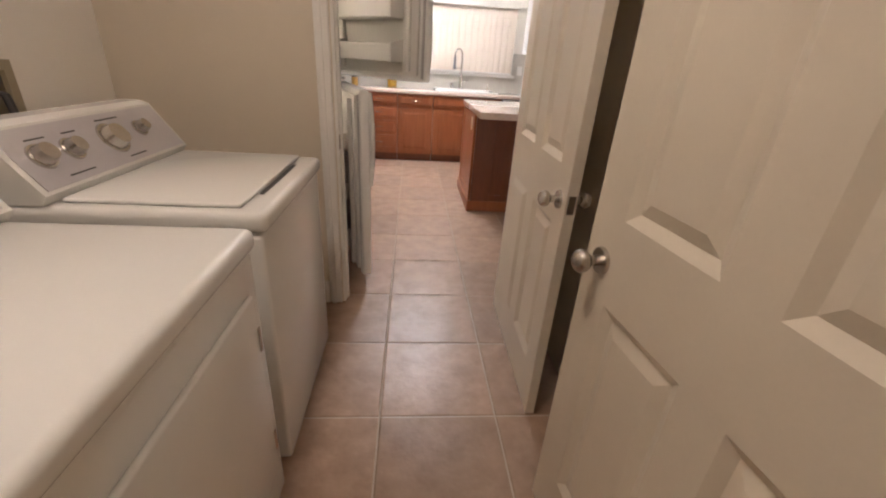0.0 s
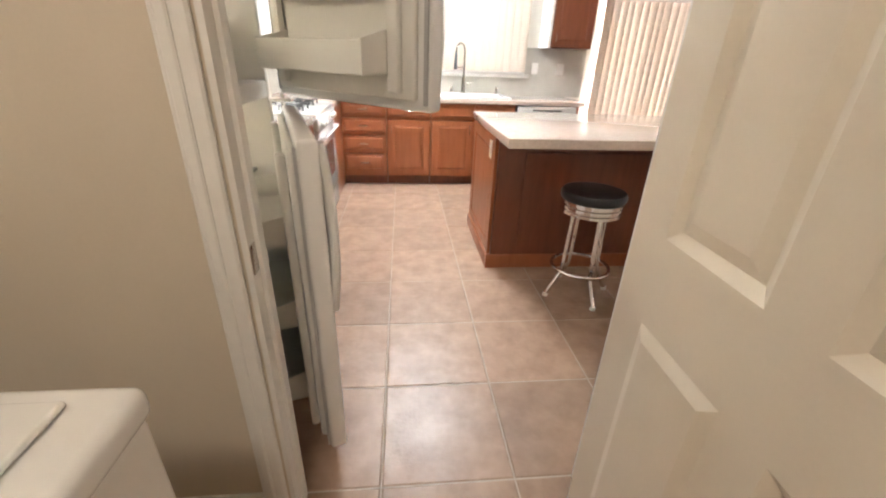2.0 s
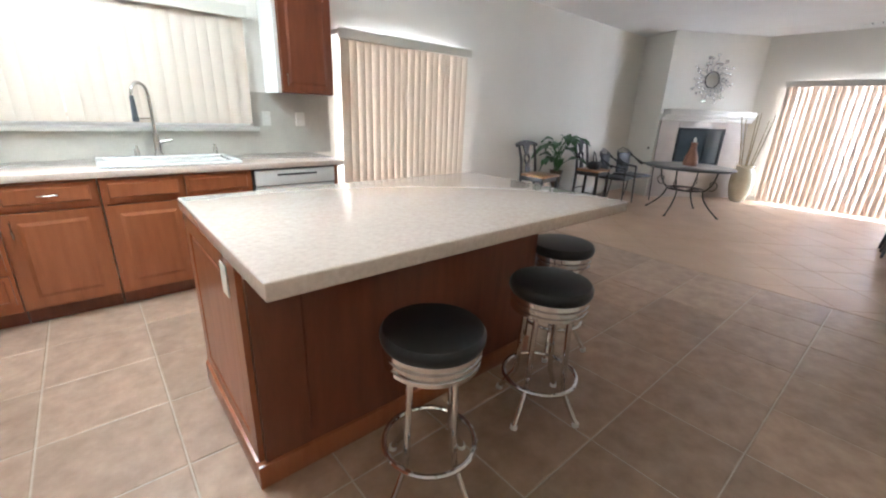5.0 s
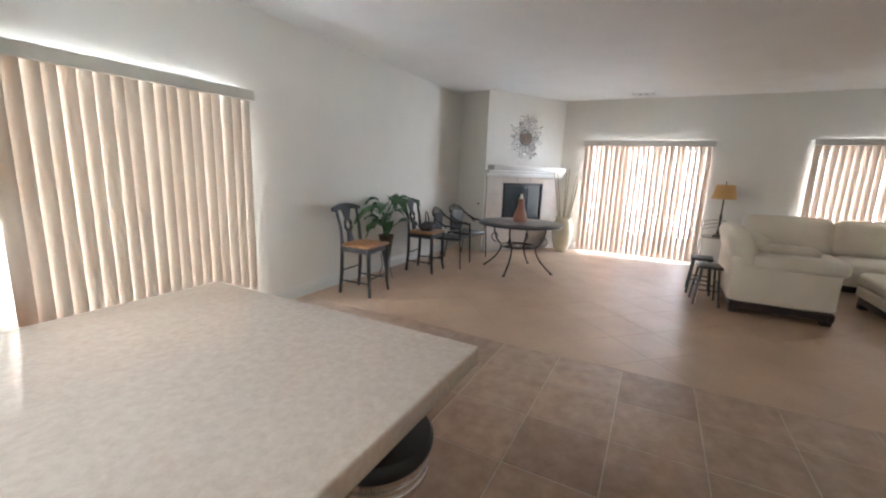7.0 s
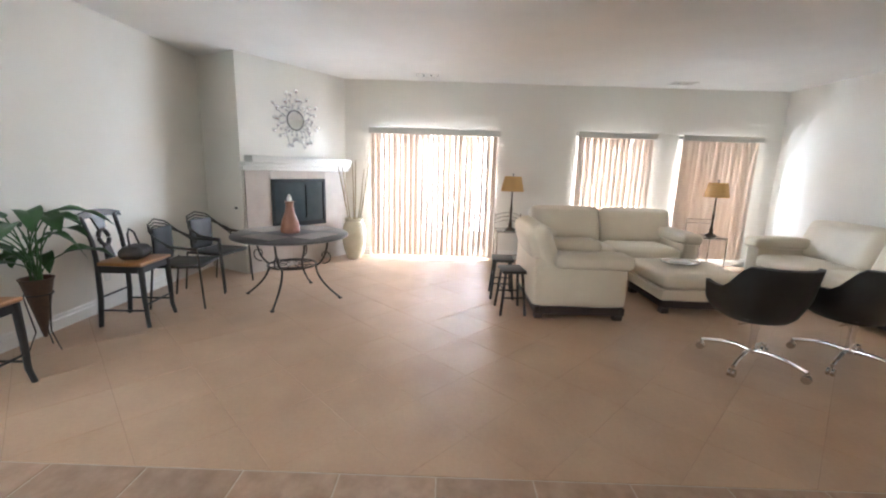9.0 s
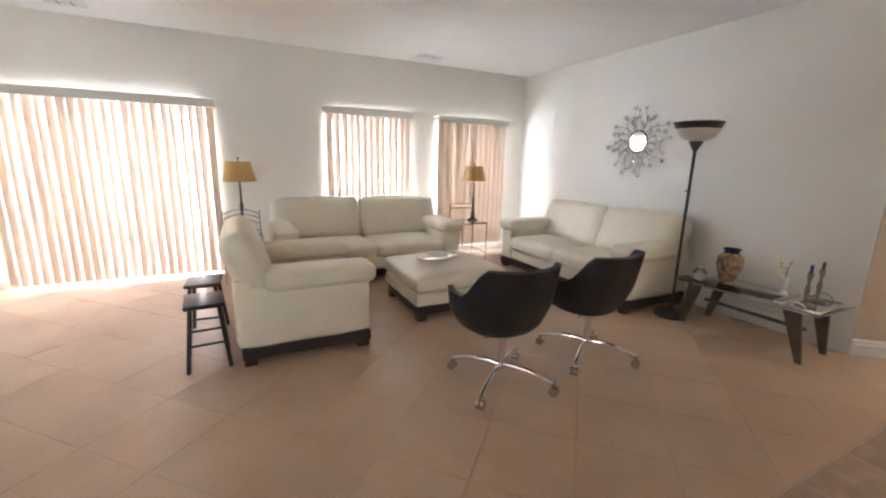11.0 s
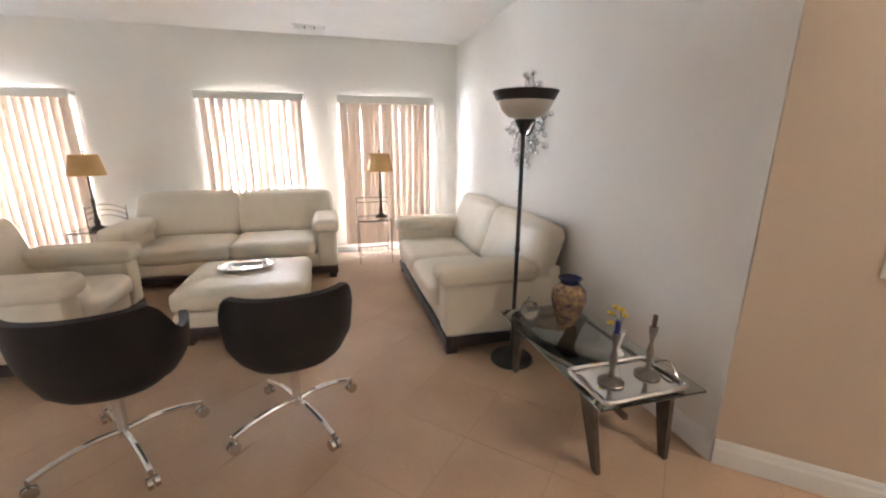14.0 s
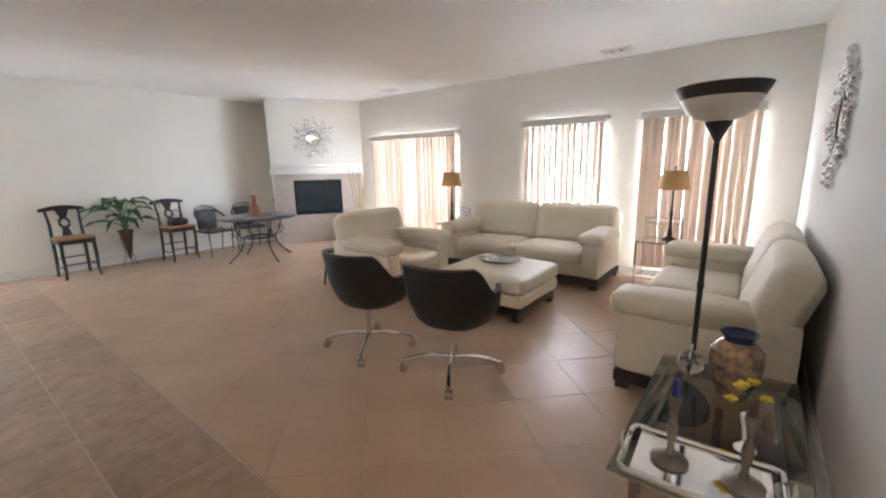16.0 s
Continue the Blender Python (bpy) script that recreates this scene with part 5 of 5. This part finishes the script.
def leaf(bm, root, az, length, rise, droop, width):
    """A blade that rises on its stalk and bows over, folded along the midrib."""
    d = Vector((math.cos(az), math.sin(az), 0))
    side = Vector((-d.y, d.x, 0))
    n = 10
    stalk = bend(root, root + Vector((0, 0, rise * 0.7)), root + d * length * 0.35 + Vector((0, 0, rise)), 6)
    tube(bm, stalk, 0.005, 5)
    mid = bend(stalk[-1], stalk[-1] + d * length * 0.4 + Vector((0, 0, 0.05)), stalk[-1] + d * length * 0.75 - Vector((0, 0, droop)), n)
    rows = []
    for i, p in enumerate(mid):
        f = i / (n - 1)
        w = width * (math.sin(math.pi * min(1, f * 0.92 + 0.06)) ** 0.8) * (1 - 0.3 * f)
        wav = 0.012 * math.sin(f * 9 + az * 3)
        rows.append([bm.verts.new(p + side * (w * k) + Vector((0, 0, abs(k) * w * 0.35 + wav * k))) for k in (-1, -0.5, 0, 0.5, 1)])
    for a, b in zip(rows, rows[1:]):
        for k in range(4):
            bm.faces.new((a[k], a[k + 1], b[k + 1], b[k]))


for i in range(22):
    az = 2 * math.pi * i / 22 * 2.6 + rl.uniform(-0.2, 0.2)
    inward = math.sin(az) > 0.35
    bm = B()
    L = rl.uniform(0.22, 0.30) if inward else rl.uniform(0.30, 0.50)
    leaf(bm, Vector((rl.uniform(-0.03, 0.03), rl.uniform(-0.03, 0.03), 0.52)), az, L, rl.uniform(0.16, 0.56), rl.uniform(0.02, 0.20), rl.uniform(0.07, 0.10))
    part("leaf", bm, LEAF, pl)

# ---- small stools behind the armchair ----


def wood_stool(m):
    t = thing("wooden_stool", 0, 0, 0, 0, "small dark wooden stool behind the armchair", "stool", "small wooden stools")
    bm = B()
    vs = box(bm, -0.15, 0.15, -0.12, 0.12, 0.425, 0.455, 0.008, 2)
    for v in vs:
        v.co.z += 0.25 * v.co.x * v.co.x
    part("seat", bm, BLACKW, t, "dipped wooden seat")
    for sx in (-1, 1):
        for sy in (-1, 1):
            bm = B()
            tube(bm, [(sx * 0.11, sy * 0.085, 0.43), (sx * 0.155, sy * 0.125, 0.0)], 0.014, 8)
            part("leg", bm, BLACKW, t)
    bm = B()
    for sx in (-1, 1):
        tube(bm, [(sx * 0.135, -0.11, 0.18), (sx * 0.135, 0.11, 0.18)], 0.009, 6)
    tube(bm, [(-0.125, -0.1, 0.26), (0.125, -0.1, 0.26)], 0.009, 6)
    tube(bm, [(-0.125, 0.1, 0.26), (0.125, 0.1, 0.26)], 0.009, 6)
    part("stretcher", bm, BLACKW, t)
    t.matrix_world = m
    return t


ws = wood_stool(pose(6.74, 2.17, 0, 0, 0, 4))
copy_thing(ws, pose(7.25, 2.20, 0, 0, 0, -3))

# ---- side tables with lamps ----


def side_table(m, arched, label):
    t = thing("side_table", 0, 0, 0, 0, label, "side table")
    for sx in (-1, 1):
        for sy in (-1, 1):
            bm = B()
            tube(bm, [(sx * 0.20, sy * 0.20, 0.0), (sx * 0.20, sy * 0.20, 0.79 if sx > 0 else 0.545)], 0.007, 8)
            part("leg", bm, NICKEL, t)
    bm = B()
    tube(bm, [(-0.20, -0.20, 0.54), (0.20, -0.20, 0.54), (0.20, 0.20, 0.54), (-0.20, 0.20, 0.54)], 0.006, 6, True)
    part("frame", bm, NICKEL, t)
    bm = B()
    tube(bm, [(-0.20, -0.20, 0.12), (0.20, -0.20, 0.12), (0.20, 0.20, 0.12), (-0.20, 0.20, 0.12)], 0.006, 6, True)
    for k in range(6):
        y = -0.17 + k * 0.068
        tube(bm, [(-0.20, y, 0.12), (0.20, y, 0.12)], 0.004, 6)
    part("lower_shelf", bm, NICKEL, t)
    bm = B()
    for z in (0.79, 0.73, 0.67):
        if arched:
            tube(bm, bend((0.20, -0.20, z - 0.05), (0.20, 0, z + 0.07), (0.20, 0.20, z - 0.05), 9), 0.006, 6)
        elif z > 0.7:
            tube(bm, [(0.20, -0.20, z), (0.20, 0.20, z)], 0.006, 6)
    part("back_rail", bm, NICKEL, t)
    bm = B()
    box(bm, -0.205, 0.205, -0.205, 0.205, 0.548, 0.556, 0.002, 1)
    part("glass_top", bm, PANE, t, "clear glass top").visible_shadow = False
    t.matrix_world = m
    return t


side_table(pose(8.83, -1.10, 0, 0, 0, 0), False, "slim metal side table with glass top")
side_table(pose(8.83, 1.90, 0, 0, 0, 0), True, "slim metal side table with arched rails")
SHADE = blindmat("amber_shade", (0.74, 0.50, 0.20), 0.4)


def table_lamp(x, y):
    t = thing("table_lamp", x, y, 0.557, 0, "table lamp with dark turned base and amber shade", "table lamp", "table lamps")
    bm = B()
    lathe(bm, ((0.075, 0), (0.078, 0.012), (0.05, 0.03), (0.025, 0.05), (0.03, 0.09), (0.018, 0.13), (0.014, 0.25), (0.022, 0.31), (0.012, 0.35), (0.010, 0.58)), 20)
    part("base", bm, surf("bronze", (0.06, 0.045, 0.035), (0.09, 0.07, 0.05), 8, 0.35, metal=0.6), t, "dark turned base")
    bm = B()
    n = 24
    rings = []
    for r, z in ((0.17, 0.585), (0.125, 0.80)):
        for d in (0, -0.003):
            rings.append([bm.verts.new(((r + d) * math.cos(2 * math.pi * i / n), (r + d) * math.sin(2 * math.pi * i / n), z)) for i in range(n)])
    for p, q in ((0, 2), (2, 3), (3, 1), (1, 0)):
        for i in range(n):
            bm.faces.new((rings[p][i], rings[p][(i + 1) % n], rings[q][(i + 1) % n], rings[q][i]))
    part("shade", bm, SHADE, t, "amber fabric shade")
    bm = B()
    tube(bm, [(0, 0, 0.58), (0, 0, 0.82)], 0.005, 6)
    ball(bm, (0, 0, 0.835), 0.012, 8)
    tube(bm, [(-0.124, 0, 0.79), (0.124, 0, 0.79)], 0.003, 5)
    part("finial", bm, BLACKM, t)
    return t


table_lamp(8.88, -1.20)
table_lamp(8.80, 1.89)

# ---- glass console table and its things ----
gt = thing("glass_table", 5.41, -1.93, 0, 0, "low glass table on a dark metal frame", "table")
bm = B()
box(bm, -0.54, 0.54, -0.28, 0.28, 0.405, 0.417, 0.003, 2)
part("glass_top", bm, glass("table_glass", (0.90, 0.96, 0.93)), gt, "thick clear glass top").visible_shadow = False
BRZ = surf("dark_bronze", (0.10, 0.075, 0.055), (0.16, 0.12, 0.09), 10, 0.4, metal=0.5)
for sx in (-1, 1):
    for sy in (-1, 1):
        bm = B()
        q = [(sx * 0.42, sy * 0.22, 0.404), (sx * 0.30, sy * 0.22, 0.404), (sx * 0.43, sy * 0.19, 0.0), (sx * 0.47, sy * 0.19, 0.0)]
        a = [bm.verts.new((x, y - 0.012, z)) for x, y, z in q]
        b = [bm.verts.new((x, y + 0.012, z)) for x, y, z in q]
        for i in range(4):
            bm.faces.new((a[i], a[(i + 1) % 4], b[(i + 1) % 4], b[i]))
        bm.faces.new(a)
        bm.faces.new(b[::-1])
        part("leg", bm, BRZ, gt, "tapered bronze leg", smooth=False)
bm = B()
for sx in (-1, 1):
    box(bm, sx * 0.40 - 0.015, sx * 0.40 + 0.015, -0.205, 0.205, 0.375, 0.404)
part("end_rail", bm, BRZ, gt, smooth=False)
bm = B()
box(bm, -0.385, 0.385, -0.012, 0.012, 0.20, 0.225)
for sy in (-0.2, 0.2):
    box(bm, -0.385, 0.385, sy - 0.01, sy + 0.01, 0.38, 0.40)
part("long_rail", bm, BRZ, gt, smooth=False)
ty = thing("silver_tray", 5.035, -1.91, 0.419, 2, "rectangular silver tray with raised handles", "tray")
bm = B()
box(bm, -0.13, 0.13, -0.20, 0.20, 0, 0.004, 0.002, 1)
part("plate", bm, surf("polished_silver", (0.85, 0.84, 0.82), (0.8, 0.79, 0.77), 8, 0.06, metal=1), ty)
bm = B()
rp = []
for cx, cy, a0 in ((0.11, 0.20, 0), (-0.11, 0.20, 90), (-0.11, -0.20, 180), (0.11, -0.20, 270)):
    rp += [(cx + 0.03 * math.cos(radians(a0 + k * 22.5)), cy + 0.03 * math.sin(radians(a0 + k * 22.5)), 0.010) for k in range(5)]
tube(bm, rp, 0.011, 8, True)
part("rim", bm, CHROME, ty, "rounded silver rim")
for s in (-1, 1):
    bm = B()
    tube(bm, bend((-0.07, s * 0.225, 0.012), (0, s * 0.265, 0.10), (0.07, s * 0.225, 0.012), 10), 0.006, 8)
    part("handle", bm, NICKEL, ty, "arched handle")


def candlestick(x, y, candle, label):
    t = thing("candlestick", x, y, 0.424, 0, label, "candlestick", "candlesticks on the tray")
    bm = B()
    lathe(bm, ((0.058, 0), (0.06, 0.008), (0.045, 0.02), (0.016, 0.03), (0.010, 0.06), (0.018, 0.12), (0.014, 0.15), (0.008, 0.17), (0.013, 0.20), (0.020, 0.235), (0.020, 0.25), (0.010, 0.25)), 22)
    part("stem", bm, surf("antique_silver", (0.30, 0.27, 0.23), (0.22, 0.19, 0.16), 20, 0.3, metal=0.9), t)
    bm = B()
    cyl(bm, (0, 0, 0.25), (0, 0, 0.31), 0.011, n=12)
    part("candle", bm, candle, t, "short candle stub")
    return t


candlestick(5.03, -1.82, surf("blue_wax", (0.03, 0.03, 0.20)), "antique silver candlestick with blue candle")
candlestick(5.04, -2.03, surf("brown_wax", (0.09, 0.035, 0.025)), "antique silver candlestick with brown candle")
uv = thing("urn_vase", 5.66, -1.97, 0.418, 0, "patterned blue and gold ceramic vase", "vase")
VASE = surf("painted_vase", (0.45, 0.28, 0.12), (0.03, 0.03, 0.07), 22, 0.2, fine=40, coat=0.5)
bm = B()
lathe(bm, ((0.05, 0), (0.06, 0.01), (0.085, 0.08), (0.105, 0.16), (0.10, 0.22), (0.07, 0.255), (0.058, 0.265)), 30)
part("body", bm, VASE, uv)
bm = B()
lathe(bm, ((0.057, 0.2655), (0.06, 0.28), (0.072, 0.30), (0.066, 0.302), (0.05, 0.28), (0.03, 0.27)), 30)
part("neck", bm, surf("cobalt_glaze", (0.01, 0.015, 0.06), (0.02, 0.03, 0.1), 8, 0.15), uv, "dark blue glazed neck")
tp = thing("glass_teapot", 5.80, -1.79, 0.418, 0, "small clear glass teapot", "teapot")
bm = B()
lathe(bm, ((0.035, 0), (0.055, 0.02), (0.062, 0.05), (0.05, 0.085), (0.035, 0.10)), 20)
part("body", bm, glass("clear_glass", (0.97, 0.99, 0.98)), tp)
bm = B()
tube(bm, bend((-0.05, 0, 0.08), (0, 0, 0.21), (0.05, 0, 0.08), 9), 0.004, 6)
part("handle", bm, CHROME, tp)
bm = B()
tube(bm, [(0.055, 0, 0.04), (0.085, 0, 0.08)], [0.012, 0.006], 8)
part("spout", bm, glass("spout_glass"), tp)
fw = thing("flower_vase", 5.26, -2.03, 0.418, 0, "slender white bud vase with yellow flowers", "vase")
bm = B()
lathe(bm, ((0.035, 0), (0.036, 0.006), (0.012, 0.03), (0.018, 0.08), (0.030, 0.135), (0.026, 0.135), (0.01, 0.08)), 20)
part("vase", bm, WHITE_EN, fw)
bm = B()
for dx, dy, dz in ((0.03, 0.04, 0.22), (-0.03, 0.03, 0.26), (0.02, -0.04, 0.20)):
    tube(bm, bend((0, 0, 0.08), (0, 0, dz), (dx, dy, dz), 6), 0.002, 5)
part("stem", bm, LEAF, fw)
YEL = surf("yellow_petal", (0.75, 0.55, 0.02), (0.65, 0.45, 0.02), 20, 0.5)
ry = random.Random(3)
for c in ((0.03, 0.04, 0.22), (-0.03, 0.03, 0.26), (0.02, -0.04, 0.20), (0.05, 0.0, 0.24), (0.0, 0.06, 0.18)):
    bm = B()
    for k in range(9):
        a = k * 2 * math.pi / 9
        tl = ry.uniform(0.2, 0.7)
        d = Vector((math.cos(a), math.sin(a), tl)).normalized() * 0.026
        s = Vector((-math.sin(a), math.cos(a), 0)) * 0.011
        cc = Vector(c)
        vs = [bm.verts.new(p) for p in (cc, cc + d * 0.6 + s, cc + d, cc + d * 0.6 - s)]
        bm.faces.new(vs)
    ball(bm, c, 0.009, 6)
    part("flower", bm, YEL, fw, "yellow flower head")

# ---- wall and ceiling fittings ----


def vent(x, y, label):
    t = thing("ceiling_vent", x, y, TOP, 0, label, "ceiling vent", "ceiling vents")
    bm = B()
    for x0, x1, y0, y1 in ((-0.10, 0.10, -0.18, -0.155), (-0.10, 0.10, 0.155, 0.18), (-0.10, -0.075, -0.155, 0.155), (0.075, 0.10, -0.155, 0.155)):
        box(bm, x0, x1, y0, y1, -0.010, -0.001)
    part("frame", bm, TRIM, t, smooth=False)
    # dark sheet that paints the shade between the slats
    bm = B()
    box(bm, -0.075, 0.075, -0.155, 0.155, -0.003, -0.001)
    part("backing", bm, surf("vent_shadow", (0.06, 0.055, 0.05)), t, smooth=False)
    for k in range(3):
        bm = B()
        y0 = -0.15 + k * 0.105
        for j in range(4):
            box(bm, -0.07 + j * 0.037, -0.055 + j * 0.037, y0, y0 + 0.09, -0.009, -0.004)
        part("slat", bm, TRIM, t, smooth=False)
    return t


vent(8.87, 3.20, "white metal ceiling vent above the slider")
vent(8.90, -0.47, "white metal ceiling vent above the sofa")


def plate(x, y, z, rz, label, w=0.075, h=0.115, slots=2):
    t = thing("outlet_plate", x, y, z, rz, label, "outlet")
    bm = B()
    box(bm, -w / 2, w / 2, -0.006, -0.001, -h / 2, h / 2, 0.002, 1)
    part("plate", bm, WHITE_PL, t)
    for k in range(slots):
        bm = B()
        zz = (k - (slots - 1) / 2) * 0.04
        box(bm, -0.014, 0.014, -0.008, -0.0062, zz - 0.012, zz + 0.012, 0.0008, 1)
        part("socket", bm, TRIM, t)
    return t


plate(1.385, NORTH - 0.012, 1.225, 0, "white outlet plate on the backsplash", 0.075, 0.12)
plate(1.69, NORTH - 0.012, 1.225, 0, "white outlet plate on the backsplash", 0.085, 0.12)
plate(-0.72, NORTH - 0.012, 1.20, 0, "wide white outlet plate on the backsplash", 0.14, 0.12)
plate(6.44, NORTH - 0.001, 0.33, 0, "white outlet plate low on the dining wall")
ad = Vector((math.cos(radians(228.5)), math.sin(radians(228.5))))
sp_ = Vector((4.88, SOUTH)) + ad * 0.44
plate(sp_.x, sp_.y, 1.065, 228.5, "white switch plate on the angled wall", 0.08, 0.115)
mp_ = Vector((4.88, SOUTH)) + ad * 0.47
mk = thing("wall_mask", mp_.x, mp_.y, 1.56, 228.5, "dark carved wooden mask on the angled wall", "wall art")
bm = B()
ball(bm, (0, 0, 0), 0.1, 16, 1.0)
for v in bm.verts:
    v.co.x *= 0.85
    v.co.z *= 1.9
    v.co.y = -abs(v.co.y) * 0.55 - 0.003
part("carving", bm, BLACKW, mk)
bl = thing("decorative_bottle", -0.42, 5.98, 0.923, 0, "dark bottle of preserved yellow peppers", "bottle")
bm = B()
lathe(bm, ((0.06, 0), (0.065, 0.01), (0.065, 0.20), (0.05, 0.235), (0.02, 0.26), (0.018, 0.32), (0.02, 0.325)), 24)
part("body", bm, surf("pickled_peppers", (0.55, 0.30, 0.03), (0.10, 0.06, 0.01), 38, 0.15, coat=0.5), bl, "bottle filled with yellow peppers")
bm = B()
cyl(bm, (0, 0, 0.3255), (0, 0, 0.36), 0.018, 0.015)
part("stopper", bm, DARK_IN, bl, "dark stopper")
jr = thing("spice_jar", -0.92, 5.90, 0.923, 0, "small amber jar with dark lid on the counter", "jar")
bm = B()
lathe(bm, ((0.04, 0), (0.045, 0.01), (0.045, 0.09), (0.035, 0.10)), 20)
part("body", bm, surf("amber_jar", (0.40, 0.22, 0.04), (0.25, 0.12, 0.02), 20, 0.2), jr)
bm = B()
cyl(bm, (0, 0, 0.101), (0, 0, 0.125), 0.04, n=20)
part("lid", bm, DARK_IN, jr)
# unseen fixture added to light the kitchen, placed by the island's floor shadow
kl = thing("ceiling_light", 0.0, 4.75, TOP, 0, "unseen flush fluorescent ceiling light added in the kitchen", "ceiling light")
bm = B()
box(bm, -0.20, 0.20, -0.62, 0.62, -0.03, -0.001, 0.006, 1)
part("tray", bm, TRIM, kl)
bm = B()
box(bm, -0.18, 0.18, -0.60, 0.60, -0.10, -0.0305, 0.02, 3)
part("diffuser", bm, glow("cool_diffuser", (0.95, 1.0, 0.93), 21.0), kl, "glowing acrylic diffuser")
# added fill light, out of view; brightens hall and living room
hl = thing("ceiling_light", 3.3, -3.1, TOP, 0, "unseen round flush light added to brighten the hall", "ceiling light")
bm = B()
lathe(bm, ((0.20, -0.03), (0.21, -0.02), (0.21, -0.001)), 28)
part("base", bm, NICKEL, hl)
bm = B()
lathe(bm, ((0.02, -0.115), (0.10, -0.105), (0.17, -0.07), (0.195, -0.032)), 28)
part("diffuser", bm, glow("hall_fill_glow", (1.0, 0.86, 0.68), 20.0), hl, "glowing frosted glass")

# ---- floor tiles ----


def tile_mesh(name, poly, h, mat, bev=0.004):
    """A tile with eased edges from a convex outline, its top at z = 0."""
    bm = B()
    c = Vector((sum(p[0] for p in poly) / len(poly), sum(p[1] for p in poly) / len(poly)))

    def ring(z, inset):
        out = []
        for p in poly:
            d = Vector(p) - c
            k = max(0.2, 1 - inset / max(d.length, 0.01))
            out.append(bm.verts.new((c.x + d.x * k, c.y + d.y * k, z)))
        return out
    a, b, d = ring(-h, 0), ring(-bev * 0.6, 0), ring(0, bev * 1.4)
    n = len(poly)
    for lo, hi in ((a, b), (b, d)):
        for i in range(n):
            bm.faces.new((lo[i], lo[(i + 1) % n], hi[(i + 1) % n], hi[i]))
    bm.faces.new(d)
    return finish(bm, name, mat, smooth=False)


def clip(poly, axis, v, keep_less):
    out = []
    for i, p in enumerate(poly):
        q = poly[(i + 1) % len(poly)]
        pin = p[axis] <= v if keep_less else p[axis] >= v
        qin = q[axis] <= v if keep_less else q[axis] >= v
        if pin:
            out.append(p)
        if pin != qin:
            s = (v - p[axis]) / (q[axis] - p[axis])
            out.append((p[0] + s * (q[0] - p[0]), p[1] + s * (q[1] - p[1])))
    return out


EDGE = 4.36
bm = B()
box(bm, -1.6, EDGE, -4.5, 6.3, -0.05, -0.003)
floor_k = solid("floor_kitchen", bm, GROUT_K, "brown slate-look tile floor with pale grout", "floor", kind="structure", smooth=False)
bm = B()
box(bm, EDGE + 0.0005, 9.45, -3.6, 6.3, -0.05, -0.002)
floor_l = solid("floor_living", bm, GROUT_L, "sand-coloured diagonal tile floor", "floor", kind="structure", smooth=False)
PITCH, J = 0.46, 0.0034
full = tile_mesh("tile", [(-PITCH / 2 + J, -PITCH / 2 + J), (PITCH / 2 - J, -PITCH / 2 + J), (PITCH / 2 - J, PITCH / 2 - J), (-PITCH / 2 + J, PITCH / 2 - J)], 0.006, TILE_K)
rt = random.Random(5)
for i in range(-4, 13):
    for j in range(-15, 9):
        cx, cy = 0.217 + PITCH * (i + 0.5), 2.41 + PITCH * (j + 0.5)
        if cx > EDGE or cx < -1.5 or cy > 6.3:
            continue
        if cy < 1.7 and 0.62 < cx < 2.4:
            continue
        if cy < -1.7 and cx < 2.4:
            continue
        me = full
        piece("tile", me, floor_k, Matrix.Translation((cx, cy, rt.uniform(-0.0006, 0.0006))))
H, J2 = 0.325, 0.0014
dia = [(0, -H + J2 * 1.4), (H - J2 * 1.4, 0), (0, H - J2 * 1.4), (-H + J2 * 1.4, 0)]
dfull = tile_mesh("tile", dia, 0.005, TILE_L, 0.002)
for a in range(-16, 18):
    for b in range(-26, 30):
        if (a + b) % 2:
            continue
        cx, cy = 6.31 + H * a + H, -0.89 + H * b
        if cx + H < EDGE + 0.03 or cx - H > 9.4 or cy + H < -3.2 or cy - H > 6.2:
            continue
        if cy < -2.5 and cx > 5.0:
            continue
        if cx - H >= EDGE:
            piece("tile", dfull, floor_l, Matrix.Translation((cx, cy, rt.uniform(-0.0003, 0.0003))))
        else:
            poly = clip([(x + cx, y + cy) for x, y in dia], 0, EDGE + J2, False)
            if len(poly) > 2:
                piece("tile", tile_mesh("tile", [(x - cx, y - cy) for x, y in poly], 0.005, TILE_L, 0.002), floor_l, Matrix.Translation((cx, cy, 0)))
